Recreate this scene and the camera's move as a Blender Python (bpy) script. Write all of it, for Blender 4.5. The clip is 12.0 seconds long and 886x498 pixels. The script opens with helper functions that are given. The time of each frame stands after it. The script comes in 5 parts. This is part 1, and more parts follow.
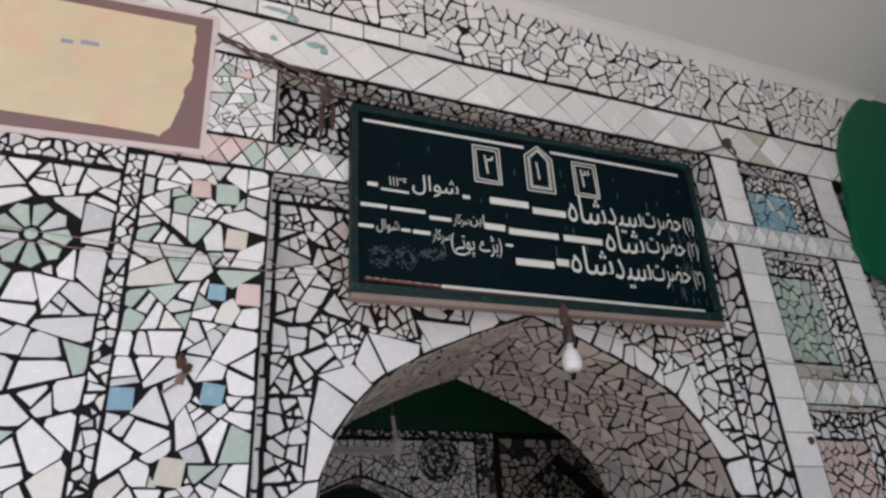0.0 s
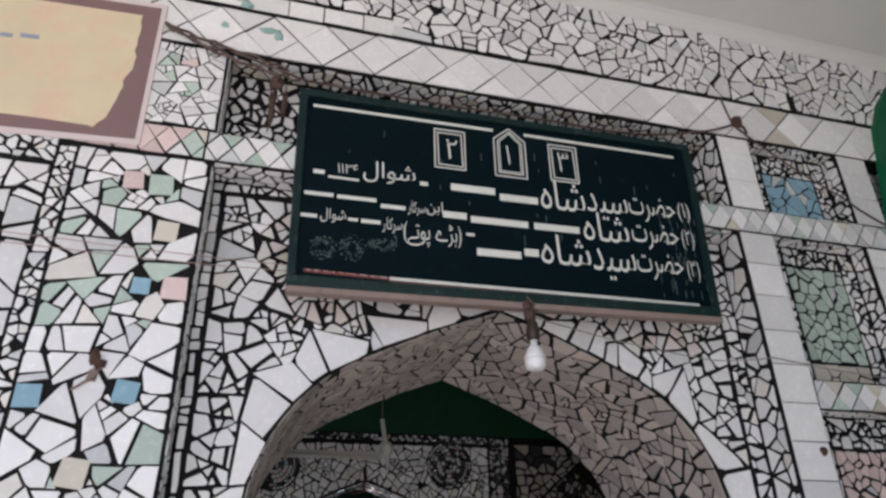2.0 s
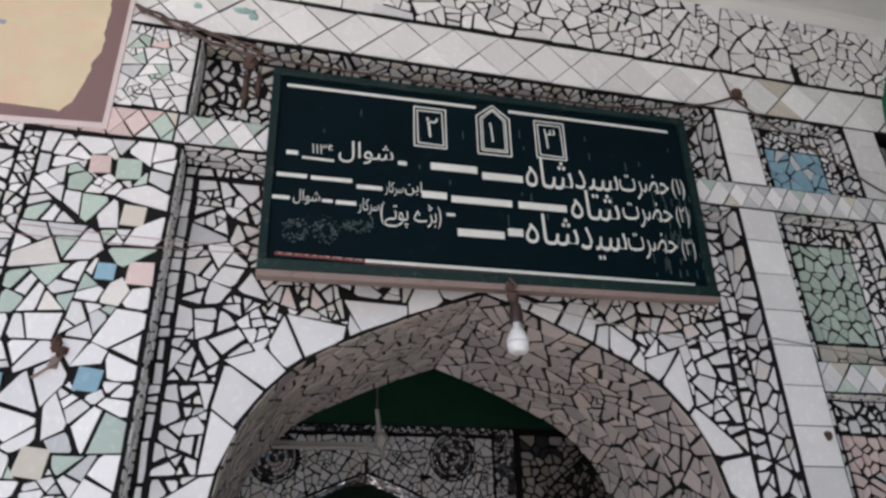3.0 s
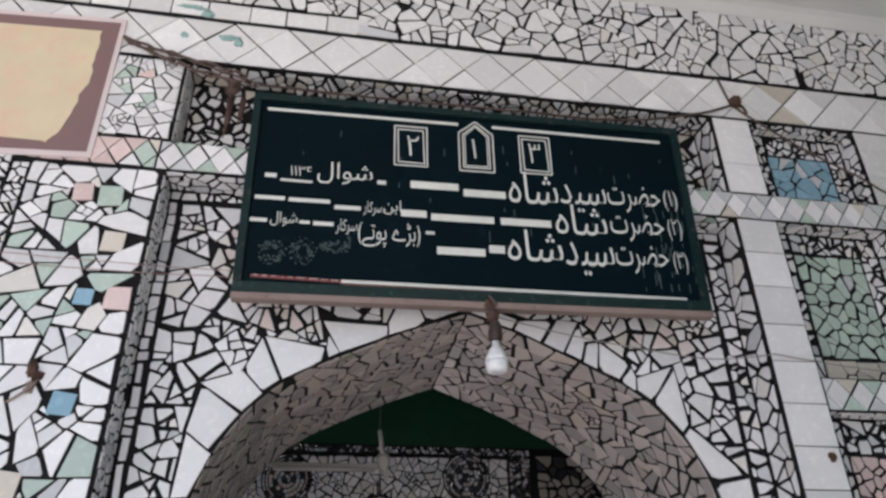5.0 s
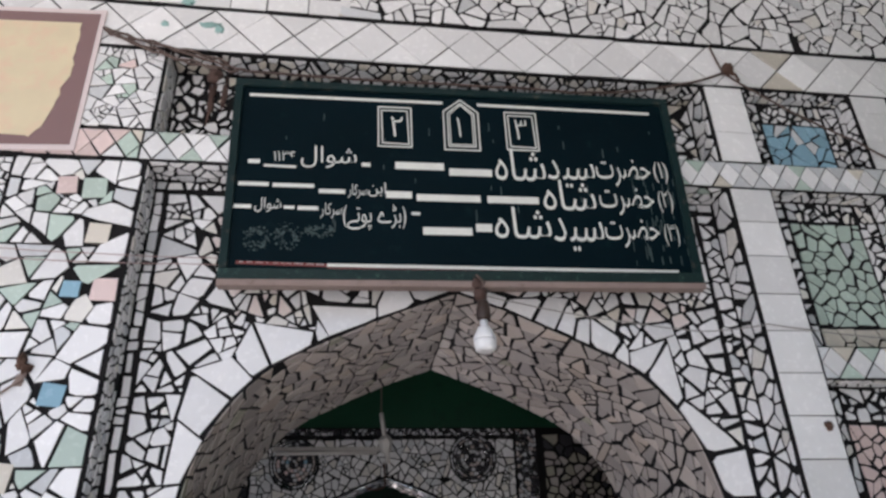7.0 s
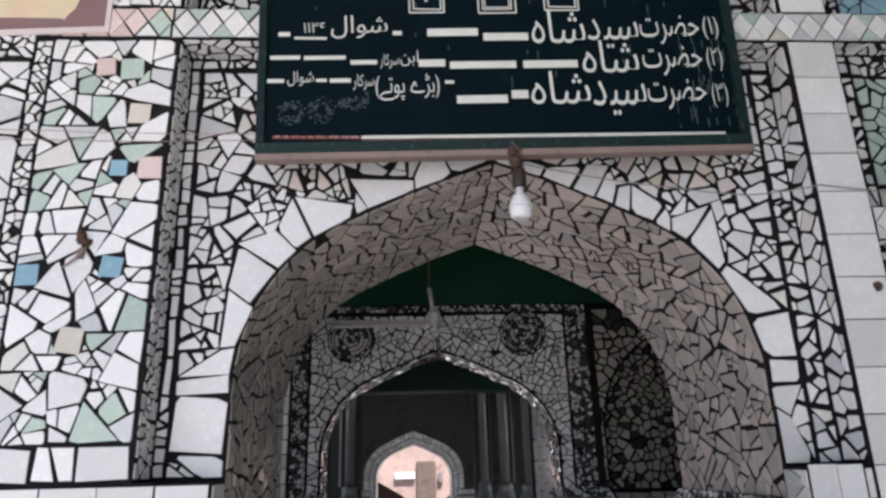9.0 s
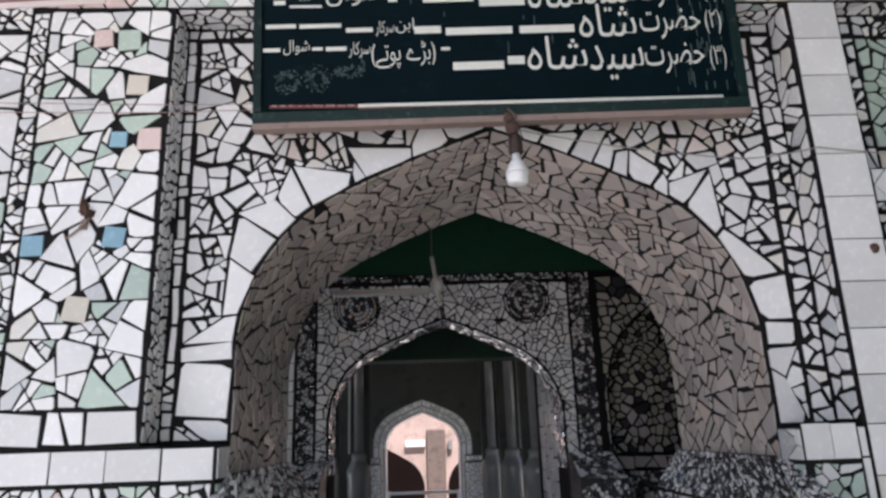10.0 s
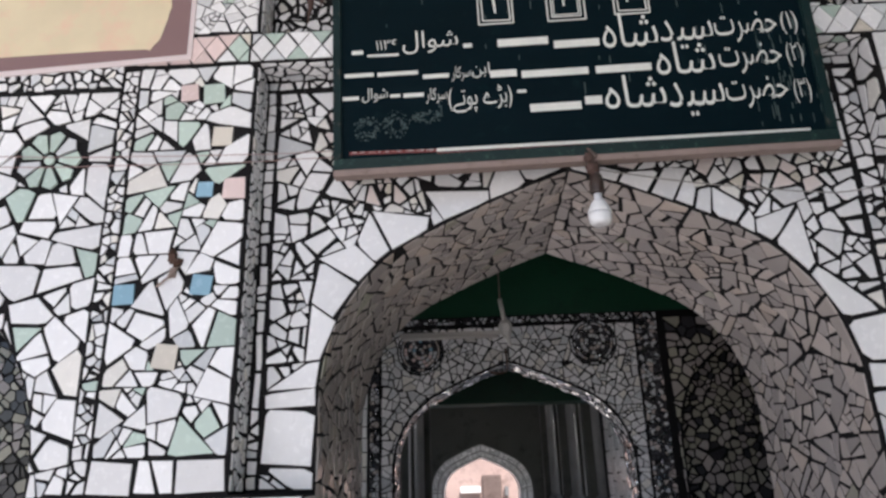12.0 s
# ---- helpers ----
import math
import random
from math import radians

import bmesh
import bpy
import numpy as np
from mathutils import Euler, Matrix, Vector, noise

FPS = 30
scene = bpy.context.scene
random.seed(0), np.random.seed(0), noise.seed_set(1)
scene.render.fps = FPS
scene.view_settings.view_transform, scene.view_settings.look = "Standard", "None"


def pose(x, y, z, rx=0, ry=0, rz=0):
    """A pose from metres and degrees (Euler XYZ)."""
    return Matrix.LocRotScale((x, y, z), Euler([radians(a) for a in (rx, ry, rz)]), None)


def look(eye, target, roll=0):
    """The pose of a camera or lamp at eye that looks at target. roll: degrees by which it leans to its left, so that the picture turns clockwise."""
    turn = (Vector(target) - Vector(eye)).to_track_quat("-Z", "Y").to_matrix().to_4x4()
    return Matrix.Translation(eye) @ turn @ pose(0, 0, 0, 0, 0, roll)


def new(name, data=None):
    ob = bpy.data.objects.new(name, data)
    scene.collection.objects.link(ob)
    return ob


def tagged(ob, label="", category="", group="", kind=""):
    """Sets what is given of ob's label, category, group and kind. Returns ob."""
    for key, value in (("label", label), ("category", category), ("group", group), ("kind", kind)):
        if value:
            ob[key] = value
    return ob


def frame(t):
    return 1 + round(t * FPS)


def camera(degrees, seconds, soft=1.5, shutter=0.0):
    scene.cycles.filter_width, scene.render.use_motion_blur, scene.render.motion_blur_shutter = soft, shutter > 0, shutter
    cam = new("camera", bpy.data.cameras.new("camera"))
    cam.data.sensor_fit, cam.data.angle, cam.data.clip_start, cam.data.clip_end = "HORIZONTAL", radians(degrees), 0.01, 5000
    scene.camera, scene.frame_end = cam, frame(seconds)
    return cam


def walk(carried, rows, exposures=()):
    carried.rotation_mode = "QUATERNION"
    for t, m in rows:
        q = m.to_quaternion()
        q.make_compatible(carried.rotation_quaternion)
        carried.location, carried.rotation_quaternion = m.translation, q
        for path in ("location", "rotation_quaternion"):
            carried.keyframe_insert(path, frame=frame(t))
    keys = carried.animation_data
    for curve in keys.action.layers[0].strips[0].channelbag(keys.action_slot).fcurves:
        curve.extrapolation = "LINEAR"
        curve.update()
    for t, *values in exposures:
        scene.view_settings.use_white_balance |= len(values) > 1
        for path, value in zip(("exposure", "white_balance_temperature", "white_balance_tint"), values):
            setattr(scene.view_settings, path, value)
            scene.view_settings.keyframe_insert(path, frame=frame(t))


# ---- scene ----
cam = camera(66.7, 12.0, soft=2.7)
PATH = [
    (0, (-1.192, 0.103, 1.648), (-0.491, 1.757, 2.528), -3.3),
    (0.5, (-1.107, 0.116, 1.656), (-0.457, 1.785, 2.546), -3.4),
    (1, (-1.0, 0.137, 1.667), (-0.389, 1.828, 2.542), -2.5),
    (1.5, (-0.857, 0.144, 1.655), (-0.319, 1.826, 2.593), -1.4),
    (2, (-0.764, 0.137, 1.659), (-0.265, 1.85, 2.562), -1.2),
    (2.5, (-0.672, 0.156, 1.647), (-0.2, 1.883, 2.538), -2.1),
    (3, (-0.606, 0.191, 1.65), (-0.171, 1.927, 2.543), -1.3),
    (4.8, (-0.424, 0.178, 1.656), (-0.106, 1.921, 2.583), -0.6),
    (5, (-0.4, 0.169, 1.659), (-0.098, 1.907, 2.601), -0.6),
    (5.5, (-0.361, 0.157, 1.659), (-0.09, 1.894, 2.614), -1.0),
    (6, (-0.336, 0.172, 1.661), (-0.083, 1.917, 2.603), -1.4),
    (6.5, (-0.314, 0.165, 1.659), (-0.061, 1.914, 2.595), -2.0),
    (6.7, (-0.314, 0.168, 1.657), (-0.045, 1.921, 2.583), -2.1),
    (8.3, (-0.274, 0.188, 1.62), (-0.133, 2.054, 2.324), -2.1),
    (8.5, (-0.263, 0.19, 1.61), (-0.145, 2.071, 2.281), -2.3),
    (9, (-0.243, 0.189, 1.592), (-0.149, 2.093, 2.197), -1.4),
    (9.5, (-0.226, 0.184, 1.577), (-0.169, 2.103, 2.135), -1.4),
    (10, (-0.208, 0.173, 1.571), (-0.144, 2.102, 2.097), -1.8),
    (10.5, (-0.209, 0.178, 1.559), (-0.159, 2.115, 2.052), -1.3),
    (11, (-0.228, 0.176, 1.56), (-0.215, 2.112, 2.063), -2.1),
    (11.5, (-0.263, 0.181, 1.565), (-0.267, 2.103, 2.116), -1.1),
    (12, (-0.318, 0.189, 1.585), (-0.381, 2.081, 2.231), -1.7),
]
walk(cam, [(t, look(eye, target, roll)) for t, eye, target, roll in PATH], exposures=[(0.0, 0.55, 6600, 16), (3.0, 0.62, 6480, 15), (6.7, 0.73, 6420, 15), (8.5, 0.79, 6430, 15), (12.0, 0.77, 6480, 15)])

# ---- light ----
world = bpy.data.worlds.new("sky")
scene.world = world
world.use_nodes = True
wn = world.node_tree
sky = wn.nodes.new("ShaderNodeTexSky")
sky.sky_type, sky.sun_disc = "NISHITA", False
sky.sun_elevation, sky.sun_rotation = radians(52), radians(160)
wn.links.new(sky.outputs[0], wn.nodes["Background"].inputs[0])
wn.nodes["Background"].inputs[1].default_value = 0.12
sun = new("sun", bpy.data.lights.new("sun", "SUN"))
sun.data.energy, sun.data.angle, sun.data.color = 4.5, radians(0.5), (1.0, 0.95, 0.88)
sun.matrix_world = look((3, -9, 14), (0, 0, 0))

F, R, BACK = 2.045, 2.166, 2.92      # planes of the wall's face, of the arch bay and of the arch's far side
CEIL, LEDGE, DADO = 3.965, 1.555, 1.465
rng = random.Random(7)


# ---- materials ----
def material(name, color, rough=0.5, spec=0.5, metal=0.0, vary=0.1, scale=6.0, fine=60.0, bump=0.0, dirt=None, dirt_at=0.62, per_piece=0.0, islands=False, coat=0.0):
    m = bpy.data.materials.new(name)
    m.use_nodes = True
    nt = m.node_tree
    n, l = nt.nodes, nt.links
    b = n["Principled BSDF"]
    geo = n.new("ShaderNodeTexCoord")
    big, small = n.new("ShaderNodeTexNoise"), n.new("ShaderNodeTexNoise")
    pos = n.new("ShaderNodeNewGeometry")
    for t, s in ((big, scale), (small, fine)):
        t.inputs["Scale"].default_value, t.inputs["Detail"].default_value = s, 5
        l.new(pos.outputs["Position"], t.inputs["Vector"])

    def math_node(op, a, c):
        q = n.new("ShaderNodeMath")
        q.operation = op
        for i, v in enumerate((a, c)):
            if isinstance(v, (int, float)):
                q.inputs[i].default_value = v
            else:
                l.new(v, q.inputs[i])
        return q.outputs[0]
    value = math_node("ADD", math_node("MULTIPLY", math_node("SUBTRACT", big.outputs[0], 0.5), 1.4 * vary),
                      math_node("MULTIPLY", math_node("SUBTRACT", small.outputs[0], 0.5), 0.7 * vary))
    value = math_node("ADD", value, 1.0)
    if per_piece:
        r = pos.outputs["Random Per Island"] if islands else None
        if r is None:
            info = n.new("ShaderNodeObjectInfo")
            r = info.outputs["Random"]
        value = math_node("MULTIPLY", value, math_node("ADD", math_node("MULTIPLY", r, per_piece), 1 - 0.6 * per_piece))
    rgb = n.new("ShaderNodeMix")
    rgb.data_type, rgb.blend_type = "RGBA", "MULTIPLY"
    rgb.inputs[0].default_value = 1.0
    rgb.inputs[6].default_value = (*color, 1)
    comb = n.new("ShaderNodeCombineColor")
    for i in range(3):
        l.new(value, comb.inputs[i])
    l.new(comb.outputs[0], rgb.inputs[7])
    out = rgb.outputs[2]
    if dirt:
        spots = n.new("ShaderNodeTexNoise")
        spots.inputs["Scale"].default_value, spots.inputs["Detail"].default_value = scale * 2.3, 9
        spots.inputs["Roughness"].default_value = 0.7
        l.new(pos.outputs["Position"], spots.inputs["Vector"])
        ramp = n.new("ShaderNodeMapRange")
        ramp.inputs[1].default_value, ramp.inputs[2].default_value = dirt_at, dirt_at + 0.16
        ramp.inputs[4].default_value = 0.75
        l.new(spots.outputs[0], ramp.inputs[0])
        mix = n.new("ShaderNodeMix")
        mix.data_type = "RGBA"
        l.new(ramp.outputs[0], mix.inputs[0])
        l.new(out, mix.inputs[6])
        mix.inputs[7].default_value = (*dirt, 1)
        out = mix.outputs[2]
    l.new(out, b.inputs["Base Color"])
    l.new(math_node("ADD", math_node("MULTIPLY", math_node("SUBTRACT", small.outputs[0], 0.5), 0.3), rough), b.inputs["Roughness"])
    b.inputs["Specular IOR Level"].default_value = spec
    b.inputs["Metallic"].default_value = metal
    b.inputs["Coat Weight"].default_value = coat
    if bump:
        bp = n.new("ShaderNodeBump")
        bp.inputs["Strength"].default_value, bp.inputs["Distance"].default_value = bump, 0.004
        l.new(small.outputs[0], bp.inputs["Height"])
        l.new(bp.outputs[0], b.inputs["Normal"])
    return m


GROUT = material("black_grout", (0.010, 0.0092, 0.010), 0.85, spec=0.18, vary=0.5, fine=120, bump=0.6, dirt=(0.05, 0.048, 0.046), dirt_at=0.66)
GLAZES = {
    "white": (0.80, 0.79, 0.80), "green": (0.48, 0.58, 0.52), "pink": (0.70, 0.55, 0.53), "blue": (0.27, 0.46, 0.58),
    "beige": (0.62, 0.57, 0.50), "grey": (0.60, 0.61, 0.63), "cream": (0.75, 0.72, 0.68), "blush": (0.74, 0.65, 0.63),
}
PIECE = {k: material("glazed_" + k, c, 0.24, vary=0.12, scale=7, fine=60, bump=0.06, dirt=tuple(0.6 * v for v in c), dirt_at=0.66, per_piece=0.24) for k, c in GLAZES.items()}
JOINED = {k: material("glazed_small_" + k, c, 0.24, vary=0.12, scale=7, fine=60, bump=0.06, dirt=tuple(0.6 * v for v in c), dirt_at=0.66, per_piece=0.26, islands=True) for k, c in GLAZES.items()}
# grey-brown tiles of the vault, darker and browner than the white glaze
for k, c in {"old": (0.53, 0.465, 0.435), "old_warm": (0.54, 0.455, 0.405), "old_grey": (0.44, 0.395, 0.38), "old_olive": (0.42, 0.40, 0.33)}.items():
    PIECE[k] = material("glaze_" + k, c, 0.16, vary=0.16, scale=7, fine=60, bump=0.06, dirt=tuple(0.5 * v for v in c), dirt_at=0.6, per_piece=0.3)
    JOINED[k] = material("glaze_small_" + k, c, 0.2, vary=0.16, scale=7, fine=60, bump=0.06, dirt=tuple(0.5 * v for v in c), dirt_at=0.6, per_piece=0.35, islands=True)
for d, isl in ((PIECE, False), (JOINED, True)):
    d["mirror"] = material("mirror_chip" + ("_small" if isl else ""), (0.82, 0.82, 0.85), 0.10, metal=0.9, vary=0.2, per_piece=0.4, islands=isl)
    d["dark"] = material("dark_chip" + ("_small" if isl else ""), (0.060, 0.059, 0.066), 0.15, vary=0.3, per_piece=0.5, islands=isl)
# Darkened copies of the green paint; the hall's shade is in the colour.
SHADEDGREEN = material("shaded_green_paint", (0.002, 0.030, 0.016), 0.6, spec=0.3, vary=0.4, scale=3, fine=40, bump=0.2, dirt=(0.004, 0.008, 0.006), dirt_at=0.55)
HALLGREEN = material("dimmed_green_paint", (0.003, 0.052, 0.025), 0.6, spec=0.3, vary=0.3, scale=3, fine=40, bump=0.2, dirt=(0.003, 0.03, 0.016), dirt_at=0.55)
PLASTER = material("ceiling_distemper", (0.74, 0.73, 0.71), 0.8, vary=0.06, scale=1.3, fine=40, bump=0.12, dirt=(0.55, 0.53, 0.5), dirt_at=0.66)
GREENPAINT = material("green_gloss_paint", (0.0015, 0.105, 0.047), 0.5, spec=0.3, vary=0.15, scale=3, fine=40, bump=0.15, dirt=(0.01, 0.09, 0.04), dirt_at=0.62)
FLOOR = material("worn_marble_floor", (0.66, 0.64, 0.61), 0.4, vary=0.15, scale=2, fine=30, bump=0.1)
PLAINWALL = material("limewash_wall", (0.68, 0.66, 0.62), 0.85, vary=0.1, scale=1.5, fine=40, bump=0.25)
DARKWALL = material("dark_plaster", (0.075, 0.078, 0.07), 0.8, vary=0.35, scale=3, fine=30, bump=0.35, dirt=(0.025, 0.024, 0.022), dirt_at=0.52)
# Near-black red-brown: the unlit room's dimness is put into the colour.
DARKROOM = material("dim_red_brown_wall", (0.045, 0.022, 0.02), 0.8, vary=0.3)
BLACKSTONE = material("glossy_black_stone", (0.045, 0.043, 0.043), 0.13, vary=0.5, scale=14, fine=70, bump=0.3)
DARKSTONE = material("polished_dark_stone", (0.27, 0.266, 0.266), 0.12, spec=0.8, vary=0.4, scale=8, fine=60, bump=0.5)
PINKWALL = material("pink_limewash", (0.50, 0.37, 0.33), 0.85, vary=0.4, scale=2, fine=30, bump=0.2, dirt=(0.22, 0.16, 0.14), dirt_at=0.5)
BOARD = material("black_green_board_paint", (0.0016, 0.0078, 0.0115), 0.55, spec=0.05, vary=0.35, scale=5, fine=50, bump=0.08, dirt=(0.006, 0.022, 0.024), dirt_at=0.6)
BOARDFRAME = material("worn_green_frame_paint", (0.004, 0.018, 0.019), 0.5, spec=0.2, vary=0.4, scale=10, fine=80, bump=0.3, dirt=(0.10, 0.085, 0.07), dirt_at=0.56)
RAWWOOD = material("bare_weathered_wood", (0.26, 0.195, 0.175), 0.75, vary=0.3, scale=14, fine=90, bump=0.4, dirt=(0.14, 0.10, 0.08), dirt_at=0.55)
WHITEPAINT = material("white_sign_paint", (0.72, 0.72, 0.68), 0.6, vary=0.2, scale=20, fine=90, dirt=(0.25, 0.28, 0.27), dirt_at=0.62)
FADED = material("faded_sign_paint", (0.055, 0.085, 0.085), 0.7, vary=0.4, scale=25, fine=90, dirt=(0.03, 0.06, 0.06), dirt_at=0.5)
REDPAINT = material("red_sign_paint", (0.22, 0.06, 0.055), 0.6, vary=0.2)
POSTERTAN = material("poster_sand_print", (0.69, 0.585, 0.40), 0.5, vary=0.2, scale=4, fine=14, dirt=(0.74, 0.50, 0.37), dirt_at=0.48)
POSTERMAUVE = material("poster_mauve_print", (0.22, 0.13, 0.13), 0.5, vary=0.1, scale=5, fine=30)
POSTEREDGE = material("poster_pale_margin", (0.68, 0.58, 0.58), 0.5, vary=0.06)
POSTERINK = material("poster_blue_ink", (0.30, 0.32, 0.42), 0.5, vary=0.1)
CABLE = material("grimy_cable_sheath", (0.095, 0.062, 0.052), 0.6, vary=0.4, scale=20)
WIRE = material("thin_pale_wire", (0.28, 0.26, 0.25), 0.5, vary=0.3, scale=20)
REDWIRE = material("red_brown_wire", (0.34, 0.22, 0.21), 0.5, vary=0.3, scale=20)
RAG = material("brown_rag", (0.085, 0.05, 0.042), 0.95, vary=0.4, scale=25, fine=120, bump=0.8)
RUST = material("rusty_iron", (0.10, 0.055, 0.04), 0.8, metal=0.3, vary=0.5, scale=30, fine=120, bump=0.6)
BULBWHITE = material("milky_bulb_plastic", (0.82, 0.82, 0.84), 0.3, vary=0.02)
BAKELITE = material("brown_bakelite", (0.035, 0.02, 0.016), 0.4, vary=0.3, scale=20)
FANWHITE = material("dusty_fan_enamel", (0.42, 0.40, 0.38), 0.45, vary=0.15, scale=8)
TEALPAINT = material("teal_paint_smear", (0.28, 0.45, 0.43), 0.5, vary=0.4, scale=40)
MORTAR = material("stained_mortar", (0.24, 0.18, 0.155), 0.9, vary=0.4, scale=30, bump=0.5)
BOTTOMRAIL = material("scuffed_teal_rail_paint", (0.004, 0.019, 0.018), 0.5, spec=0.3, vary=0.5, scale=14, fine=80, bump=0.3, dirt=(0.05, 0.12, 0.10), dirt_at=0.55)
PIERBROWN = material("stained_brown_plaster", (0.17, 0.125, 0.11), 0.85, vary=0.4, scale=5, fine=40, bump=0.3, dirt=(0.09, 0.06, 0.05), dirt_at=0.5)
RAIL = material("white_gate_paint", (0.8, 0.8, 0.8), 0.4, vary=0.06)


# ---- builders ----
def mesh_object(name, bm, mat, parent=None, label=""):
    bmesh.ops.recalc_face_normals(bm, faces=bm.faces)
    me = bpy.data.meshes.new(name)
    bm.to_mesh(me)
    bm.free()
    for m in (mat if isinstance(mat, (list, tuple)) else [mat]):
        me.materials.append(m)
    ob = new(name, me)
    if parent is not None:
        ob.parent = parent
    if label:
        ob["label"] = label
    return ob


def part(name, bm, mat, parent, label=""):
    return mesh_object(name, bm, mat, parent, label)


def thing(name, label, category, group=""):
    return tagged(new(name), label, category, group)


def add_box(bm, x0, y0, z0, x1, y1, z1, bevel=0.0):
    r = bmesh.ops.create_cube(bm, size=1.0, matrix=Matrix.LocRotScale(((x0 + x1) / 2, (y0 + y1) / 2, (z0 + z1) / 2), None, (x1 - x0, y1 - y0, z1 - z0)))
    if bevel:
        bmesh.ops.bevel(bm, geom=list({e for v in r["verts"] for e in v.link_edges}), offset=bevel, segments=2, affect="EDGES", profile=0.6)
    return bm


def box(*a, bevel=0.0):
    return add_box(bmesh.new(), *a, bevel=bevel)


def prism(front, back, y0, y1, bm=None):
    """A solid between a front outline at y0 and a back outline at y1, each a list of (x, z)."""
    bm = bm or bmesh.new()
    a = [bm.verts.new((x, y0, z)) for x, z in front]
    b = [bm.verts.new((x, y1, z)) for x, z in back]
    bm.faces.new(a)
    bm.faces.new(b[::-1])
    for i in range(len(a)):
        j = (i + 1) % len(a)
        bm.faces.new((a[i], b[i], b[j], a[j]))
    bm.normal_update()
    bmesh.ops.triangulate(bm, faces=[f for f in bm.faces if len(f.verts) > 4])
    return bm


def revolve(bm, profile, place, segments=16):
    """A turned solid about the vertical through place; profile: (radius, height) from the bottom up."""
    rings = []
    for r, h in profile:
        rings.append([bm.verts.new((place[0] + r * math.cos(math.tau * i / segments), place[1] + r * math.sin(math.tau * i / segments), place[2] + h)) for i in range(segments)])
    for a, b in zip(rings, rings[1:]):
        for i in range(segments):
            bm.faces.new((a[i], a[(i + 1) % segments], b[(i + 1) % segments], b[i]))
    bm.faces.new(rings[0][::-1])
    bm.faces.new(rings[-1])
    for f in bm.faces:
        f.smooth = True
    return bm


def tube(bm, points, radius, sides=6):
    """A round cord along points, each (x, y, z)."""
    pts = [Vector(p) for p in points]
    rings = []
    for i, p in enumerate(pts):
        d = (pts[min(i + 1, len(pts) - 1)] - pts[max(i - 1, 0)]).normalized()
        u = d.cross(Vector((0.13, 1, 0.07))).normalized()
        w = d.cross(u)
        rings.append([bm.verts.new(p + radius * (u * math.cos(math.tau * k / sides) + w * math.sin(math.tau * k / sides))) for k in range(sides)])
    for a, b in zip(rings, rings[1:]):
        for k in range(sides):
            bm.faces.new((a[k], a[(k + 1) % sides], b[(k + 1) % sides], b[k])).smooth = True
    bm.faces.new(rings[0][::-1])
    bm.faces.new(rings[-1])
    return bm


def sag(a, b, drop, count=14, wobble=0.0, seed=1):
    r = random.Random(seed)
    a, b = Vector(a), Vector(b)
    return [a.lerp(b, i / count) + Vector((0, -0.3 * wobble * r.random(), -drop * 4 * (i / count) * (1 - i / count) + wobble * (r.random() - 0.5))) for i in range(count + 1)]


def half_arch(hw, spring, radius, slope, steps=12):
    """The right half of a four-centred arch about x = 0, from the springing up to the tip: (x, z)."""
    top = math.atan(1 / slope)
    pts = [(hw - radius * (1 - math.cos(top * i / steps)), spring + radius * math.sin(top * i / steps)) for i in range(steps + 1)]
    x, z = pts[-1]
    rise = slope * x
    for i in range(1, 7):
        k = i / 6
        pts.append((x * (1 - k), z + rise * (k + 0.05 * math.sin(math.pi * k))))
    return pts


def arch_line(cx, half, foot):
    """The whole intrados from the left foot over the tip to the right foot."""
    left = [(cx - half[0][0], foot)] + [(cx - x, z) for x, z in half]
    return left + [(cx + x, z) for x, z in half[::-1][1:]] + [(cx + half[0][0], foot)]


# ---- broken-tile mosaic ----
def clip_half(poly, px, pz, nx, nz):
    """The part of a convex outline on the side of (px, pz) that the normal points to."""
    out = []
    for i in range(len(poly)):
        a, b = poly[i], poly[(i + 1) % len(poly)]
        da, db = (a[0] - px) * nx + (a[1] - pz) * nz, (b[0] - px) * nx + (b[1] - pz) * nz
        if da >= 0:
            out.append(a)
        if (da >= 0) != (db >= 0):
            k = da / (da - db)
            out.append((a[0] + k * (b[0] - a[0]), a[1] + k * (b[1] - a[1])))
    return out


def area(poly):
    return 0.5 * abs(sum(poly[i][0] * poly[(i + 1) % len(poly)][1] - poly[(i + 1) % len(poly)][0] * poly[i][1] for i in range(len(poly))))


def middle(poly):
    return sum(p[0] for p in poly) / len(poly), sum(p[1] for p in poly) / len(poly)


